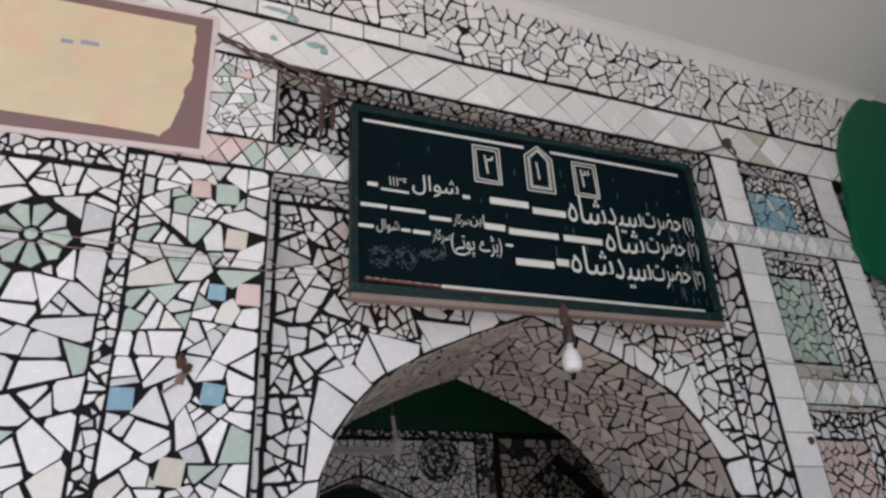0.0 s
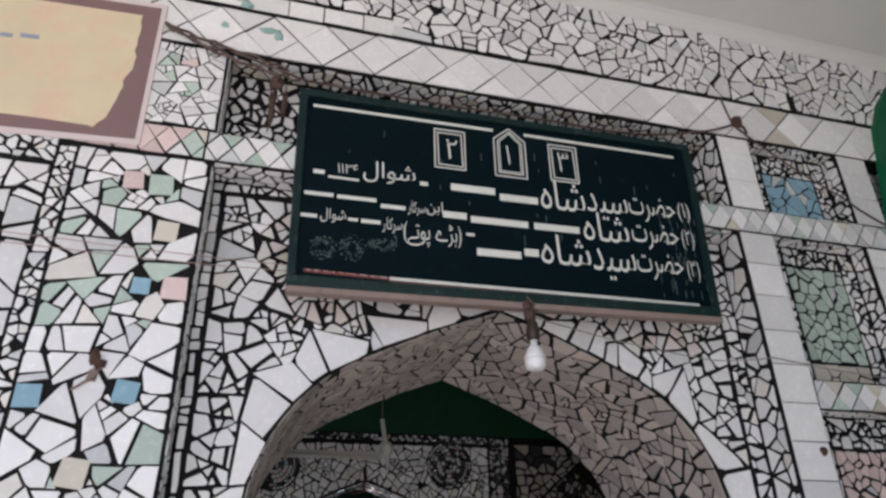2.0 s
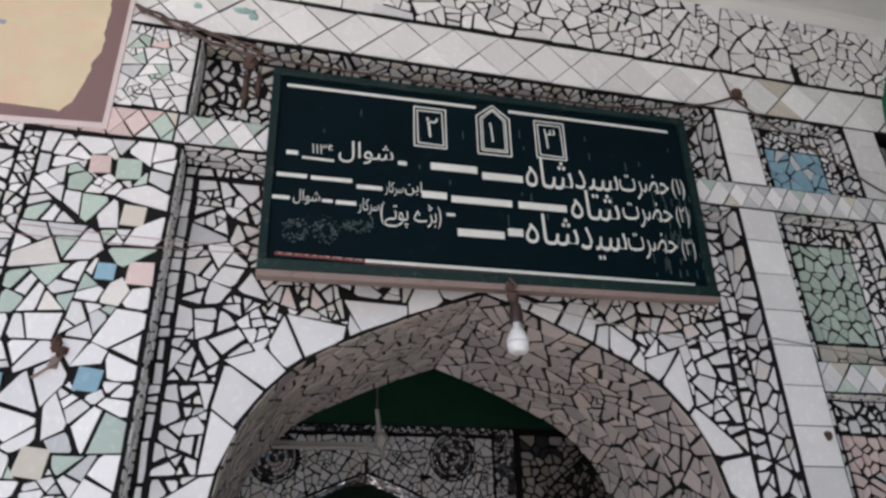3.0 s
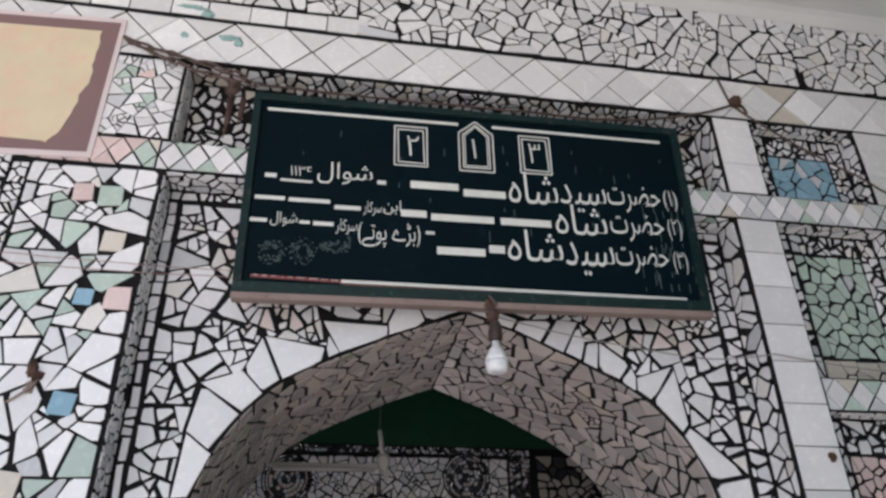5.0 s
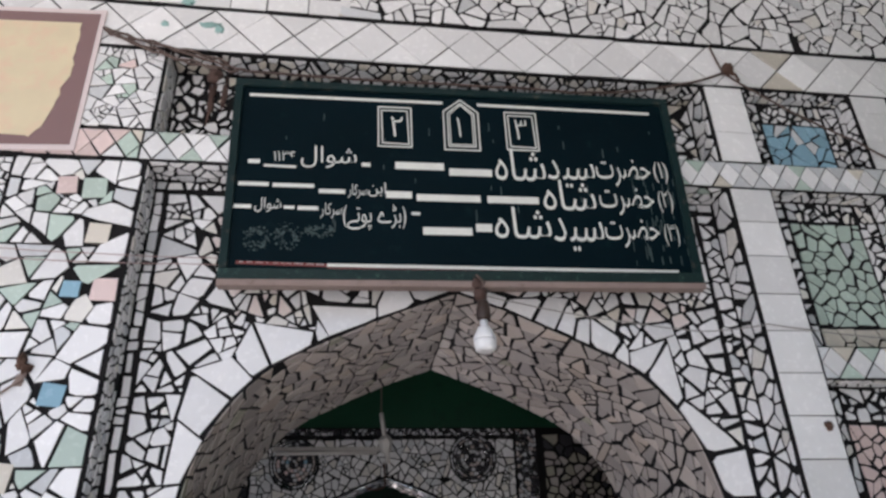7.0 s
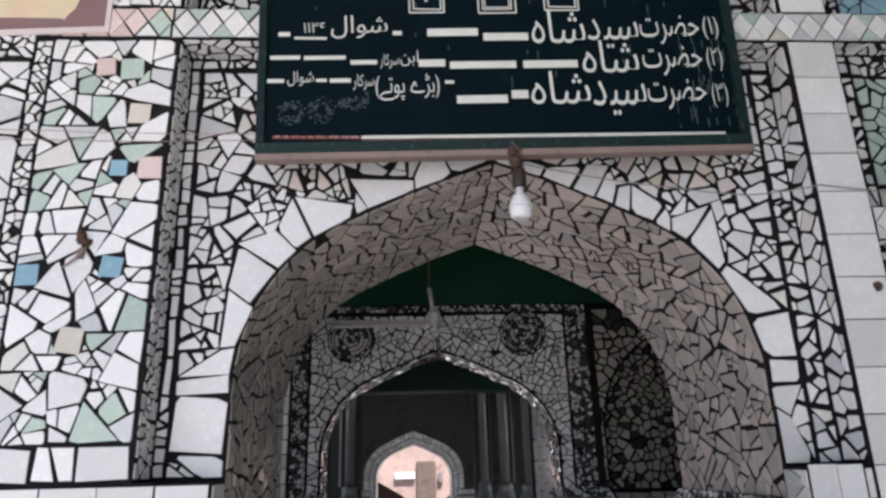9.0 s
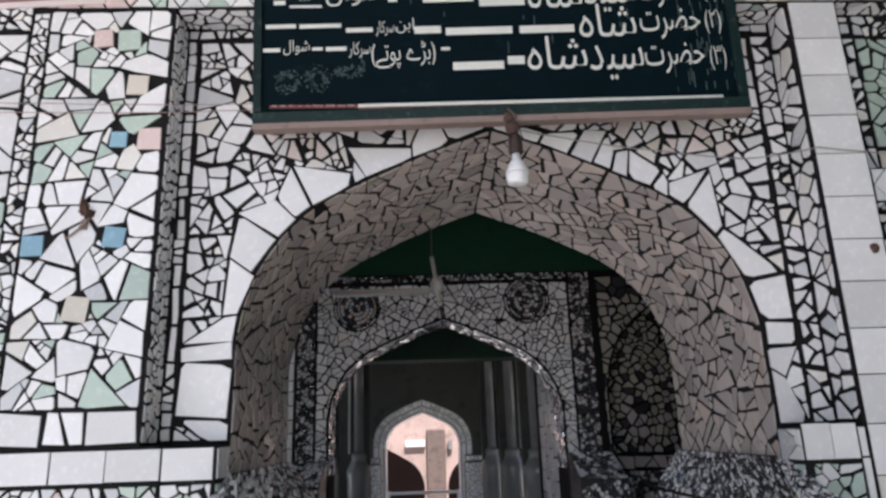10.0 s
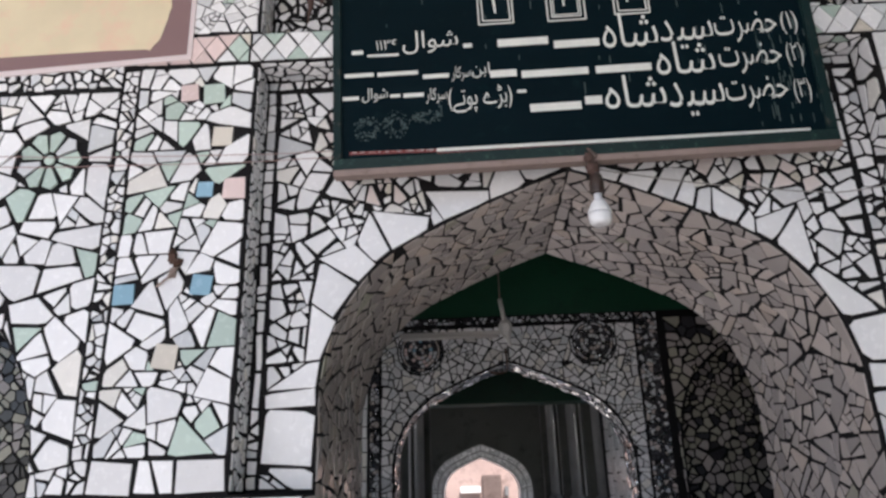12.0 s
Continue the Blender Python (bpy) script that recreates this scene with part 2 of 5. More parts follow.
def shrink(poly, gap):
    """Moves every side of a convex outline inwards by gap; a little more on some sides."""
    cx, cz = middle(poly)
    out = list(poly)
    if gap > 0.0025:
        gap = gap * min(1.15, max(0.78, math.sqrt(area(poly)) / 0.05))
    for i in range(len(poly)):
        a, b = poly[i], poly[(i + 1) % len(poly)]
        dx, dz = b[0] - a[0], b[1] - a[1]
        d = math.hypot(dx, dz)
        if d < 1e-6:
            continue
        nx, nz = -dz / d, dx / d
        if (cx - a[0]) * nx + (cz - a[1]) * nz < 0:
            nx, nz = -nx, -nz
        g = gap * (rng.choice((0.5, 0.7, 0.9, 1.0, 1.4, 2.0)) if gap > 0.0016 else 1.0)
        out = clip_half(out, a[0] + nx * g, a[1] + nz * g, nx, nz)
        if len(out) < 3:
            return []
    t = (rng.random() - 0.5) * (0.12 if gap > 0.0025 else 0.01)
    ct, st = math.cos(t), math.sin(t)
    out = [(cx + (p[0] - cx) * ct - (p[1] - cz) * st, cz + (p[0] - cx) * st + (p[1] - cz) * ct) for p in out]
    tidy = []
    for p in out:
        if not tidy or math.hypot(p[0] - tidy[-1][0], p[1] - tidy[-1][1]) > 0.0025:
            tidy.append(p)
    return tidy


def voronoi(u0, v0, u1, v1, size, stretch=1.0, wild=0.42, extra=0.25, seeds=(), heavy=0.38):
    """Irregular convex cells that fill a rectangle. stretch: height of a cell to its width."""
    nu, nv = max(1, round((u1 - u0) / size)), max(1, round((v1 - v0) / (size * stretch)))
    du, dv = (u1 - u0) / nu, (v1 - v0) / nv
    pts = []
    for i in range(nu):
        for j in range(nv):
            if rng.random() < 0.12 and nu * nv > 12:
                continue
            off = 0.5 * (j % 2) * (nu > 1)
            pts.append((u0 + (i + 0.25 + off + 0.25 + wild * (2 * rng.random() - 1) - 0.25) * du, v0 + (j + 0.5 + wild * (2 * rng.random() - 1)) * dv))
            if rng.random() < extra:
                pts.append((pts[-1][0] + du * (0.35 + 0.25 * rng.random()) * rng.choice((-1, 1)), pts[-1][1] + dv * (0.3 + 0.3 * rng.random()) * rng.choice((-1, 1))))
    pts = [(min(max(p[0], u0 + 0.08 * du), u1 - 0.08 * du), min(max(p[1], v0 + 0.08 * dv), v1 - 0.08 * dv)) for p in pts]
    keep = [p for p in pts if all(math.hypot(p[0] - s[0], p[1] - s[1]) > s[2] for s in seeds)]
    for s in seeds:
        keep.append((s[0], s[1]))
    P = np.array(keep)
    pull = [math.exp(heavy * (2 * rng.random() - 1)) for _ in keep]
    cells = []
    for i, p in enumerate(keep):
        d = (P[:, 0] - p[0]) ** 2 + ((P[:, 1] - p[1]) / stretch) ** 2
        poly = [(u0, v0), (u1, v0), (u1, v1), (u0, v1)]
        for j in np.argsort(d)[1:22]:
            q = keep[j]
            k = pull[i] / (pull[i] + pull[j])
            poly = clip_half(poly, p[0] + k * (q[0] - p[0]), p[1] + k * (q[1] - p[1]), p[0] - q[0], p[1] - q[1])
            if len(poly) < 3:
                break
        if len(poly) >= 3:
            cells.append(poly)
    return cells


def shatter(u0, v0, u1, v1, size, stretch=1.0, split=0.22):
    """Broken tile laid close: uneven cells, some struck across."""
    return crack(voronoi(u0, v0, u1, v1, size * 1.12, stretch, 0.5, 0.38), split, 0.55 * size * size * stretch)


def chunk(poly, flat=0.06):
    """Drops the flattest corners of an outline, so that it is left with few, clear sides."""
    while len(poly) > 4:
        cuts = [area([poly[k - 1], poly[k], poly[(k + 1) % len(poly)]]) for k in range(len(poly))]
        k = min(range(len(poly)), key=lambda q: cuts[q])
        if cuts[k] > flat * area(poly):
            break
        poly = poly[:k] + poly[k + 1:]
    return poly


def halve(poly, size, out, spread):
    """Breaks an outline across its length again and again, down to pieces of uneven size."""
    if area(poly) < size * size * rng.choice(spread):
        out.append(chunk(poly))
        return
    a, b = max(((p, q) for p in poly for q in poly), key=lambda e: math.hypot(e[0][0] - e[1][0], e[0][1] - e[1][1]))
    turn = math.atan2(b[1] - a[1], b[0] - a[0])
    m = middle(poly)
    best = None
    for _ in range(5):
        t, k = turn + rng.gauss(0, 0.30), rng.uniform(-0.16, 0.16)
        px, pz = m[0] + k * (b[0] - a[0]), m[1] + k * (b[1] - a[1])
        halves = [clip_half(poly, px, pz, s * math.cos(t), s * math.sin(t)) for s in (1, -1)]
        if any(len(h) < 3 or area(h) < 2e-5 for h in halves):
            continue
        fat = min(area(h) / max((p[0] - q[0]) ** 2 + (p[1] - q[1]) ** 2 for p in h for q in h) for h in halves)
        if best is None or fat > best[0]:
            best = (fat, halves)
    if best is None:
        out.append(poly)
        return
    for h in best[1]:
        halve(h, size, out, spread)


def broken(u0, v0, u1, v1, size, stretch=1.0, fill=0.3, wide=1.0):
    """Straight-edged tile fragments fitted like a puzzle, with small chips here and there. wide: spread of the sizes."""
    w0, w1 = v0 / stretch, v1 / stretch
    spread = [math.exp(wide * k) for k in (-0.45, -0.2, 0.1, 0.4, 0.7, 0.9)]
    first, cells = [], []
    for c in voronoi(u0, w0, u1, w1, size * 2.3, 1.0, 0.5, 0.3):
        halve(c, size, first, spread)
    for c in first:
        if rng.random() < 0.16 * fill:
            halve(c, size * 0.55, cells, spread)
        else:
            cells.append(c)
    return [[(float(a), float(b) * stretch) for a, b in c] for c in cells]


def nick(poly):
    """Knocks the points off some corners of a piece."""
    out = []
    n = len(poly)
    for i in range(n):
        a, p, b = poly[i - 1], poly[i], poly[(i + 1) % n]
        if n < 7 and rng.random() < 0.38:
            k0, k1 = 0.06 + 0.18 * rng.random(), 0.06 + 0.18 * rng.random()
            out.append((p[0] + (a[0] - p[0]) * k0, p[1] + (a[1] - p[1]) * k0))
            out.append((p[0] + (b[0] - p[0]) * k1, p[1] + (b[1] - p[1]) * k1))
        else:
            out.append(p)
    return out


def set_tiles(cells, tiles):
    """Makes room among the cells for whole coloured tiles: (x, z, half width, glaze). Returns cells and tiles apart."""
    whole = []
    for x, z, r, kind in tiles:
        line = [(x + 0.93 * r * math.cos(math.tau * k / 16), z + 0.93 * r * math.sin(math.tau * k / 16)) for k in range(17)]
        cells = cut_by_curve(cells, line, lambda a, b: math.hypot(a - x, b - z) > 0.91 * r)
        t = (rng.random() - 0.5) * 0.3
        whole.append(([(x + r * math.cos(t + a) * 1.12, z + r * math.sin(t + a) * 1.12) for a in (0.7 + 0.15 * rng.random(), 2.3, 3.95 - 0.15 * rng.random(), 5.5)], kind))
    return cells, whole


def crack(cells, chance, least):
    """Breaks some cells across, as a struck tile breaks."""
    out = []
    for c in cells:
        if area(c) > least and rng.random() < chance:
            cx, cz = middle(c)
            a = rng.random() * math.tau
            for s in (1, -1):
                h = clip_half(c, cx, cz, s * math.cos(a), s * math.sin(a))
                if len(h) >= 3:
                    out.append(h)
        else:
            out.append(c)
    return out


def cut_by_curve(cells, line, outside, margin=0.0):
    """Cuts cells along a curve; outside(x, z) tells which side stays."""
    L = np.array(line)
    out = []
    for c in cells:
        flags = [outside(x, z) for x, z in c]
        m = middle(c)
        if all(flags) and outside(*m):
            near = np.min((L[:, 0] - m[0]) ** 2 + (L[:, 1] - m[1]) ** 2) < (2 * max(math.hypot(p[0] - m[0], p[1] - m[1]) for p in c)) ** 2
            if not near:
                out.append(c)
                continue
        elif not any(flags):
            continue
        best = None
        for a, b in zip(line, line[1:]):
            dx, dz = b[0] - a[0], b[1] - a[1]
            dd = dx * dx + dz * dz
            if dd < 1e-9:
                continue
            k = min(1, max(0, ((m[0] - a[0]) * dx + (m[1] - a[1]) * dz) / dd))
            q = (a[0] + k * dx, a[1] + k * dz)
            d = (m[0] - q[0]) ** 2 + (m[1] - q[1]) ** 2
            if best is None or d < best[0]:
                best = (d, q, (-dz / dd ** 0.5, dx / dd ** 0.5))
        _, q, nrm = best
        if not outside(q[0] + nrm[0] * 0.01, q[1] + nrm[1] * 0.01):
            nrm = (-nrm[0], -nrm[1])
        c = clip_half(c, q[0] + nrm[0] * margin, q[1] + nrm[1] * margin, *nrm)
        if len(c) >= 3 and area(c) > 1e-4:
            out.append(c)
    return out


def shard_geometry(poly, to_world, thick, tilt=0.035):
    """Vertices and faces of one chip with a chamfered edge; a little tilted, as set by hand."""
    m = middle(poly)
    n = len(poly)
    ta, tb = (rng.random() - 0.5) * tilt, (rng.random() - 0.5) * tilt
    th = thick * (0.8 + 0.5 * rng.random())
    verts = []
    for inset, h in ((0.0, -0.002), (0.0, th - 0.001), (0.0014, th)):
        for p in poly:
            d = math.hypot(p[0] - m[0], p[1] - m[1])
            k = 1 - inset / max(d, 0.003)
            x, z = m[0] + (p[0] - m[0]) * k, m[1] + (p[1] - m[1]) * k
            verts.append(to_world(x, z, h + ((p[0] - m[0]) * ta + (p[1] - m[1]) * tb if h > 0 else 0)))
    faces = [tuple(range(2 * n, 3 * n))]
    for r in (0, n):
        for i in range(n):
            j = (i + 1) % n
            faces.append((r + i, r + j, r + n + j, r + n + i))
    return verts, faces


def lay(parent, cells, to_world, pick, gap=0.004, thick=0.004, most=300, name="tile_shard", least=6e-5, tilt=0.035):
    """Lays cells as chips: the first ones as pieces of their own, the rest joined."""
    made, rest = 0, {}
    for c in cells:
        p = shrink(c, gap) if gap else c
        if len(p) < 3 or area(p) < least:
            continue
        kind = pick(*middle(p))
        if gap > 0.003:
            p = nick(p)
        v, f = shard_geometry(p, to_world, thick, tilt)
        if made < most:
            c0 = [sum(q[i] for q in v) / len(v) for i in range(3)]
            me = bpy.data.meshes.new(name)
            me.from_pydata([(q[0] - c0[0], q[1] - c0[1], q[2] - c0[2]) for q in v], [], f)
            me.materials.append(PIECE[kind])
            ob = new(name, me)
            ob.location = c0
            ob.parent = parent
            made += 1
        else:
            vs, fs = rest.setdefault(kind, ([], []))
            fs.extend(tuple(i + len(vs) for i in q) for q in f)
            vs.extend(v)
    if rest:
        me = bpy.data.meshes.new("joined_" + name)
        vs, fs, mi = [], [], []
        for k, (kind, (v, f)) in enumerate(rest.items()):
            fs.extend(tuple(i + len(vs) for i in q) for q in f)
            vs.extend(v)
            mi.extend([k] * len(f))
            me.materials.append(JOINED[kind])
        me.from_pydata(vs, [], fs)
        me.polygons.foreach_set("material_index", mi)
        ob = new("joined_" + name, me)
        ob.parent = parent
        tagged(ob, kind="stuff")


def on_y(y):
    return lambda x, z, d: (x, y - d, z)


def on_x(x, sign):
    return lambda u, z, d: (x + sign * d, u, z)


def on_z(z, sign):
    return lambda x, u, d: (x, u, z + sign * d)


def mix_of(**weights):
    names, w = list(weights), list(weights.values())
    return lambda x, z: rng.choices(names, w)[0]


WHITES = mix_of(white=80, cream=10, grey=9, green=1)


def structure(name, bm, mat, label):
    return tagged(mesh_object(name, bm, mat), label, kind="structure")


def diamonds(x0, x1, z0, z1, step, tone):
    """A band of whole tiles set on their corners, with half tiles along both edges; tone(kind of place) names the glaze."""
    out = []
    h = z1 - z0
    n = max(1, round((x1 - x0) / step))
    s = (x1 - x0) / n
    zc = (z0 + z1) / 2
    for i in range(-1, n + 1):
        c = x0 + (i + 0.5) * s
        for poly, kind in (([(c - s / 2, zc), (c, z0), (c + s / 2, zc), (c, z1)], "whole"),
                           ([(c, z0), (c + s, z0), (c + s / 2, zc)], "half"), ([(c, z1), (c + s / 2, zc), (c + s, z1)], "half")):
            for px, nx in ((x0, 1), (x1, -1)):
                if poly:
                    poly = clip_half(poly, px, 0, nx, 0)
            if len(poly) >= 3 and area(poly) > 1e-4:
                out.append((poly, kind))
    return out


def lay_diamonds(parent, x0, x1, z0, z1, step, y, tone, gap=0.0022):
    for poly, kind in diamonds(x0, x1, z0, z1, step, tone):
        lay(parent, [poly], on_y(y), lambda x, z: tone(kind, x), gap, name="diamond_tile" if kind == "whole" else "half_tile")


# ---- the large structure ----
CX, CXL, CX2, CX3 = 0.025, -2.302, -0.085, -0.240   # axes of the main, the side, the inner and the door arch
main_half = half_arch(0.787, 1.814, 0.55, 0.42)
main_back_half = half_arch(0.775, 1.795, 0.54, 0.42)
side_half = half_arch(0.787, 1.62, 0.62, 0.42)
inner_half = half_arch(0.675, 1.64, 0.45, 0.42)
door_half = half_arch(0.370, 1.453, 0.25, 0.42)


def right_of(cx, half, x_end, top, foot=0.0):
    """Outline of a wall on the right of an arch's axis: (x, z)."""
    return [(cx + half[0][0], foot)] + [(cx + x, z) for x, z in half] + [(cx, top), (x_end, top), (x_end, foot)]


def left_of(cx, half, x_end, top, foot=0.0):
    return [(cx - half[0][0], foot)] + [(cx - x, z) for x, z in half] + [(cx, top), (x_end, top), (x_end, foot)]


structure("floor", box(-3.6, -2.6, -0.2, 3.4, 7.0, 0.0), FLOOR, "worn pale stone floor of the porch and hall")
structure("ground", box(-400, -400, -0.5, 400, 400, -0.21), PLAINWALL, "pale dusty ground around the shrine")
structure("ceiling", box(-3.6, -1.5, CEIL, 3.4, 3.0, CEIL + 0.25), PLASTER, "off-white distempered porch ceiling")
cove = bmesh.new()
prof = [(F, CEIL), (F, CEIL - 0.035), (F - 0.012, CEIL - 0.03), (F - 0.045, CEIL - 0.008), (F - 0.07, CEIL)]
ends = [[cove.verts.new((x, y, z)) for y, z in prof] for x in (-3.4, 2.3)]
cove.faces.new(ends[0])
cove.faces.new(ends[1][::-1])
for i in range(len(prof)):
    j = (i + 1) % len(prof)
    cove.faces.new((ends[0][i], ends[1][i], ends[1][j], ends[0][j]))
structure("trim", cove, PLASTER, "white plaster fillet under the porch ceiling")
# Unseen walls added: south and east block light, side gaps let it in.
structure("wall_west", add_box(box(-3.6, 1.6, 0.0, -3.4, BACK, CEIL), -3.6, 6.2, 0.0, -3.4, 7.0, CEIL), PLAINWALL, "unseen limewashed side wall of the porch, gap added for light")
structure("wall_south", box(0.7, -2.5, 0.0, 3.2, -2.3, CEIL), PLAINWALL, "unseen limewashed end wall that blocks light from the right")
structure("wall_east", add_box(box(3.2, -2.5, 0.0, 3.4, 4.6, CEIL), 3.2, 6.6, 0.0, 3.4, 7.0, CEIL), GREENPAINT, "unseen side wall of the porch, east, green to dim the vault")

# main wall: the body behind the arch bay, with the main and the side arch cut through
bm = prism(left_of(CXL, side_half, -3.4, CEIL), left_of(CXL, side_half, -3.4, CEIL), F, BACK)
prism(right_of(CXL, side_half, -1.40, CEIL), right_of(CXL, side_half, -1.40, CEIL), F, BACK, bm)
body_left = [(-1.40, 0), (CX - 0.787, 0)] + [(CX - x, z) for x, z in main_half] + [(CX, CEIL), (-1.40, CEIL)]
body_left_b = [(-1.40, 0), (CX - 0.787, 0)] + [(CX - x, z) for x, z in main_back_half] + [(CX, CEIL), (-1.40, CEIL)]
body_right = [(3.2, 0), (CX + 0.787, 0)] + [(CX + x, z) for x, z in main_half] + [(CX, CEIL), (3.2, CEIL)]
body_right_b = [(3.2, 0), (CX + 0.787, 0)] + [(CX + x, z) for x, z in main_back_half] + [(CX, CEIL), (3.2, CEIL)]
prism(body_left, body_left_b, R, BACK, bm)
prism(body_right, body_right_b, R, BACK, bm)
wall_main = structure("wall_north", bm, GROUT, "arched wall covered in broken white tile mosaic set in black grout")

PX0, PX1 = -1.352, -0.965      # left pilaster
BX0, BX1 = -0.965, 0.990       # arch bay
wall_pilaster = structure("wall_pilaster", box(-1.40, F, 0, PX1, R, CEIL), GROUT, "pilaster of white, pale green and pink tile shards")
wall_frieze = structure("wall_frieze", box(PX1, F, 3.345, 3.2, R, CEIL), GROUT, "frieze of broken white tiles above a diamond band")
wall_band = structure("wall_band", box(PX1, F, 2.888, 1.918, R, 2.998), GROUT, "narrow string course of pale diamond tiles")
wall_pillar = structure("wall_pillar", add_box(box(0.990, F, 0, 1.155, R, 2.888), 0.990, F, 2.998, 1.155, R, 3.345), GROUT, "flat pillar strip of whole white tiles")
wall_pillar_b = structure("wall_pillar_east", add_box(box(1.605, F, 0, 1.770, R, 2.888), 1.605, F, 2.998, 1.770, R, 3.345), GROUT, "second flat pillar strip of whole white tiles")
wall_dado = structure("wall_dado", add_box(box(PX1, F, 0, CX - 0.787, R, LEDGE), CX + 0.787, F, 0, 0.990, R, LEDGE), GROUT, "ledge of whole white tiles above a dado of small shards")
NY = 2.125
wall_niche = structure("wall_niche", add_box(add_box(box(1.155, NY, 0, 1.605, R, 3.345), 1.77, NY, 0, 1.92, R, 3.345), 1.155, F, 2.196, 1.605, NY, 2.305), GROUT, "stack of shallow niches lined with small shards")
wall_return = structure("wall_pier_core", box(1.92, F, 0, 3.2, R, 3.345), GROUT, "masonry behind the green pier, edged with small shards")
green_outline = [(1.93, 0), (1.93, 2.60), (1.875, 2.80), (1.785, 2.842), (1.745, 2.965), (1.79, 3.13), (1.833, 3.33), (1.881, 3.54), (1.96, 3.689), (2.06, 3.81), (2.199, 3.942), (2.25, CEIL), (3.2, CEIL), (3.2, 0)]
structure("wall_green_pier", prism(green_outline, green_outline, F - 0.035, F - 0.002), GREENPAINT, "bright green painted pier with a rounded shoulder")

# hall behind the arch
HC = 3.15
structure("hall_ceiling", box(-3.4, BACK, HC, 3.2, 7.0, HC + 0.3), SHADEDGREEN, "green painted hall ceiling, shade put into its colour")
IY = 4.16
inner_top = 2.50
bm = prism(left_of(CX2, inner_half, -3.4, inner_top), left_of(CX2, inner_half, -3.4, inner_top), IY, IY + 0.28)
prism(right_of(CX2, inner_half, 0.83, inner_top), right_of(CX2, inner_half, 0.83, inner_top), IY, IY + 0.28, bm)
blind = [(x * 0.55, z) for x, z in half_arch(0.75, 1.70, 0.5, 0.42)]
bcx = 1.28
prism(left_of(bcx, blind, 0.83, inner_top), left_of(bcx, blind, 0.83, inner_top), IY, IY + 0.28, bm)
prism(right_of(bcx, blind, 3.2, inner_top), right_of(bcx, blind, 3.2, inner_top), IY, IY + 0.28, bm)
add_box(bm, bcx - 0.6, IY + 0.16, 0, bcx + 0.6, IY + 0.24, inner_top - 0.05)
wall_inner = structure("wall_inner", bm, GROUT, "dim inner wall of mosaic with a pointed arch")
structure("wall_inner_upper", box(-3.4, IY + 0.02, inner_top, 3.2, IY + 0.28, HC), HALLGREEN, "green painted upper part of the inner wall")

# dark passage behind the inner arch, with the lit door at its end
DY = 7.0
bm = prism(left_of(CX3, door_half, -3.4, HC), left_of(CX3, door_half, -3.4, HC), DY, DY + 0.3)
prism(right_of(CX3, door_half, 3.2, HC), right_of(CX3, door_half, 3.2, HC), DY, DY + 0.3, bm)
structure("wall_far", bm, DARKWALL, "dark plaster wall with a small arched doorway")
structure("beam", box(-1.6, 5.15, 2.09, 1.4, 5.4, HC, bevel=0.01), SHADEDGREEN, "green painted beam in the passage, darkened for its shade")
# Side walls stop short of the floor, an unseen opening added for light.
structure("wall_passage_west", box(-1.5, IY + 0.28, 2.25, -1.3, DY, HC), DARKWALL, "dark side wall of the passage, west, open below to let light in")
structure("wall_passage_east", box(1.1, IY + 0.28, 1.85, 1.3, DY, HC), DARKWALL, "dark side wall of the passage, east, open below to let light in")


wall_passage_tiles = structure("wall_passage_jamb", box(0.592, IY + 0.281, 0.0, 0.72, 5.15, 2.25), GROUT, "narrow passage jamb of plain blue-grey tiles")


# ---- far court seen through the door ----
court = half_arch(0.72, 0.80, 0.45, 0.50)
bm = bmesh.new()
for c in (-0.954, 0.820):
    prism(left_of(c, court, c - 0.887, 4.2, -0.2), left_of(c, court, c - 0.887, 4.2, -0.2), 10.4, 10.7, bm)
    prism(right_of(c, court, c + 0.887, 4.2, -0.2), right_of(c, court, c + 0.887, 4.2, -0.2), 10.4, 10.7, bm)
add_box(bm, -5, 10.4, -0.2, -1.841, 10.7, 4.2)
add_box(bm, 1.707, 10.4, -0.2, 5, 10.7, 4.2)
structure("court_wall", bm, PINKWALL, "sunlit pink limewashed court wall with two arches")
structure("court_pier", box(-0.20, 10.34, -0.2, 0.075, 10.397, 1.62, bevel=0.02), PIERBROWN, "brownish worn pier between the court arches")
structure("court_room", add_box(box(-3, 12.6, -0.2, 3, 12.8, 3.2), -3, 10.7, 2.4, 3, 12.6, 2.6), DARKROOM, "room behind the court arches, coloured near-black for its dimness")


# ---- mosaic of the main wall ----
def accents(base, cells, spots):
    """The usual mix, but one named coloured shard at each of the set places: (x, z, radius, glaze)."""
    marks = []
    for sx, sz, _, kind in spots:
        m = min((middle(c) for c in cells), key=lambda q: math.hypot(q[0] - sx, q[1] - sz))
        marks.append((*m, kind))

    def pick(x, z):
        for mx, mz, kind in marks:
            if math.hypot(x - mx, z - mz) < 0.018:
                return kind
        return base(x, z)
    return pick


# pilaster: large shards, with the coloured tiles that stand out
spots = [(-1.099, 2.776, 0.050, "green"), (-1.178, 2.782, 0.042, "pink"), (-1.010, 2.44, 0.050, "pink"), (-1.100, 2.440, 0.036, "blue"),
         (-1.24, 2.501, 0.050, "green"), (-1.079, 2.500, 0.045, "green"), (-1.086, 2.138, 0.044, "blue"), (-1.312, 2.116, 0.044, "blue"),
         (-1.06, 2.62, 0.046, "beige"), (-1.17, 1.93, 0.050, "beige"), (-1.04, 1.66, 0.045, "grey"), (-1.02, 2.03, 0.042, "green")]
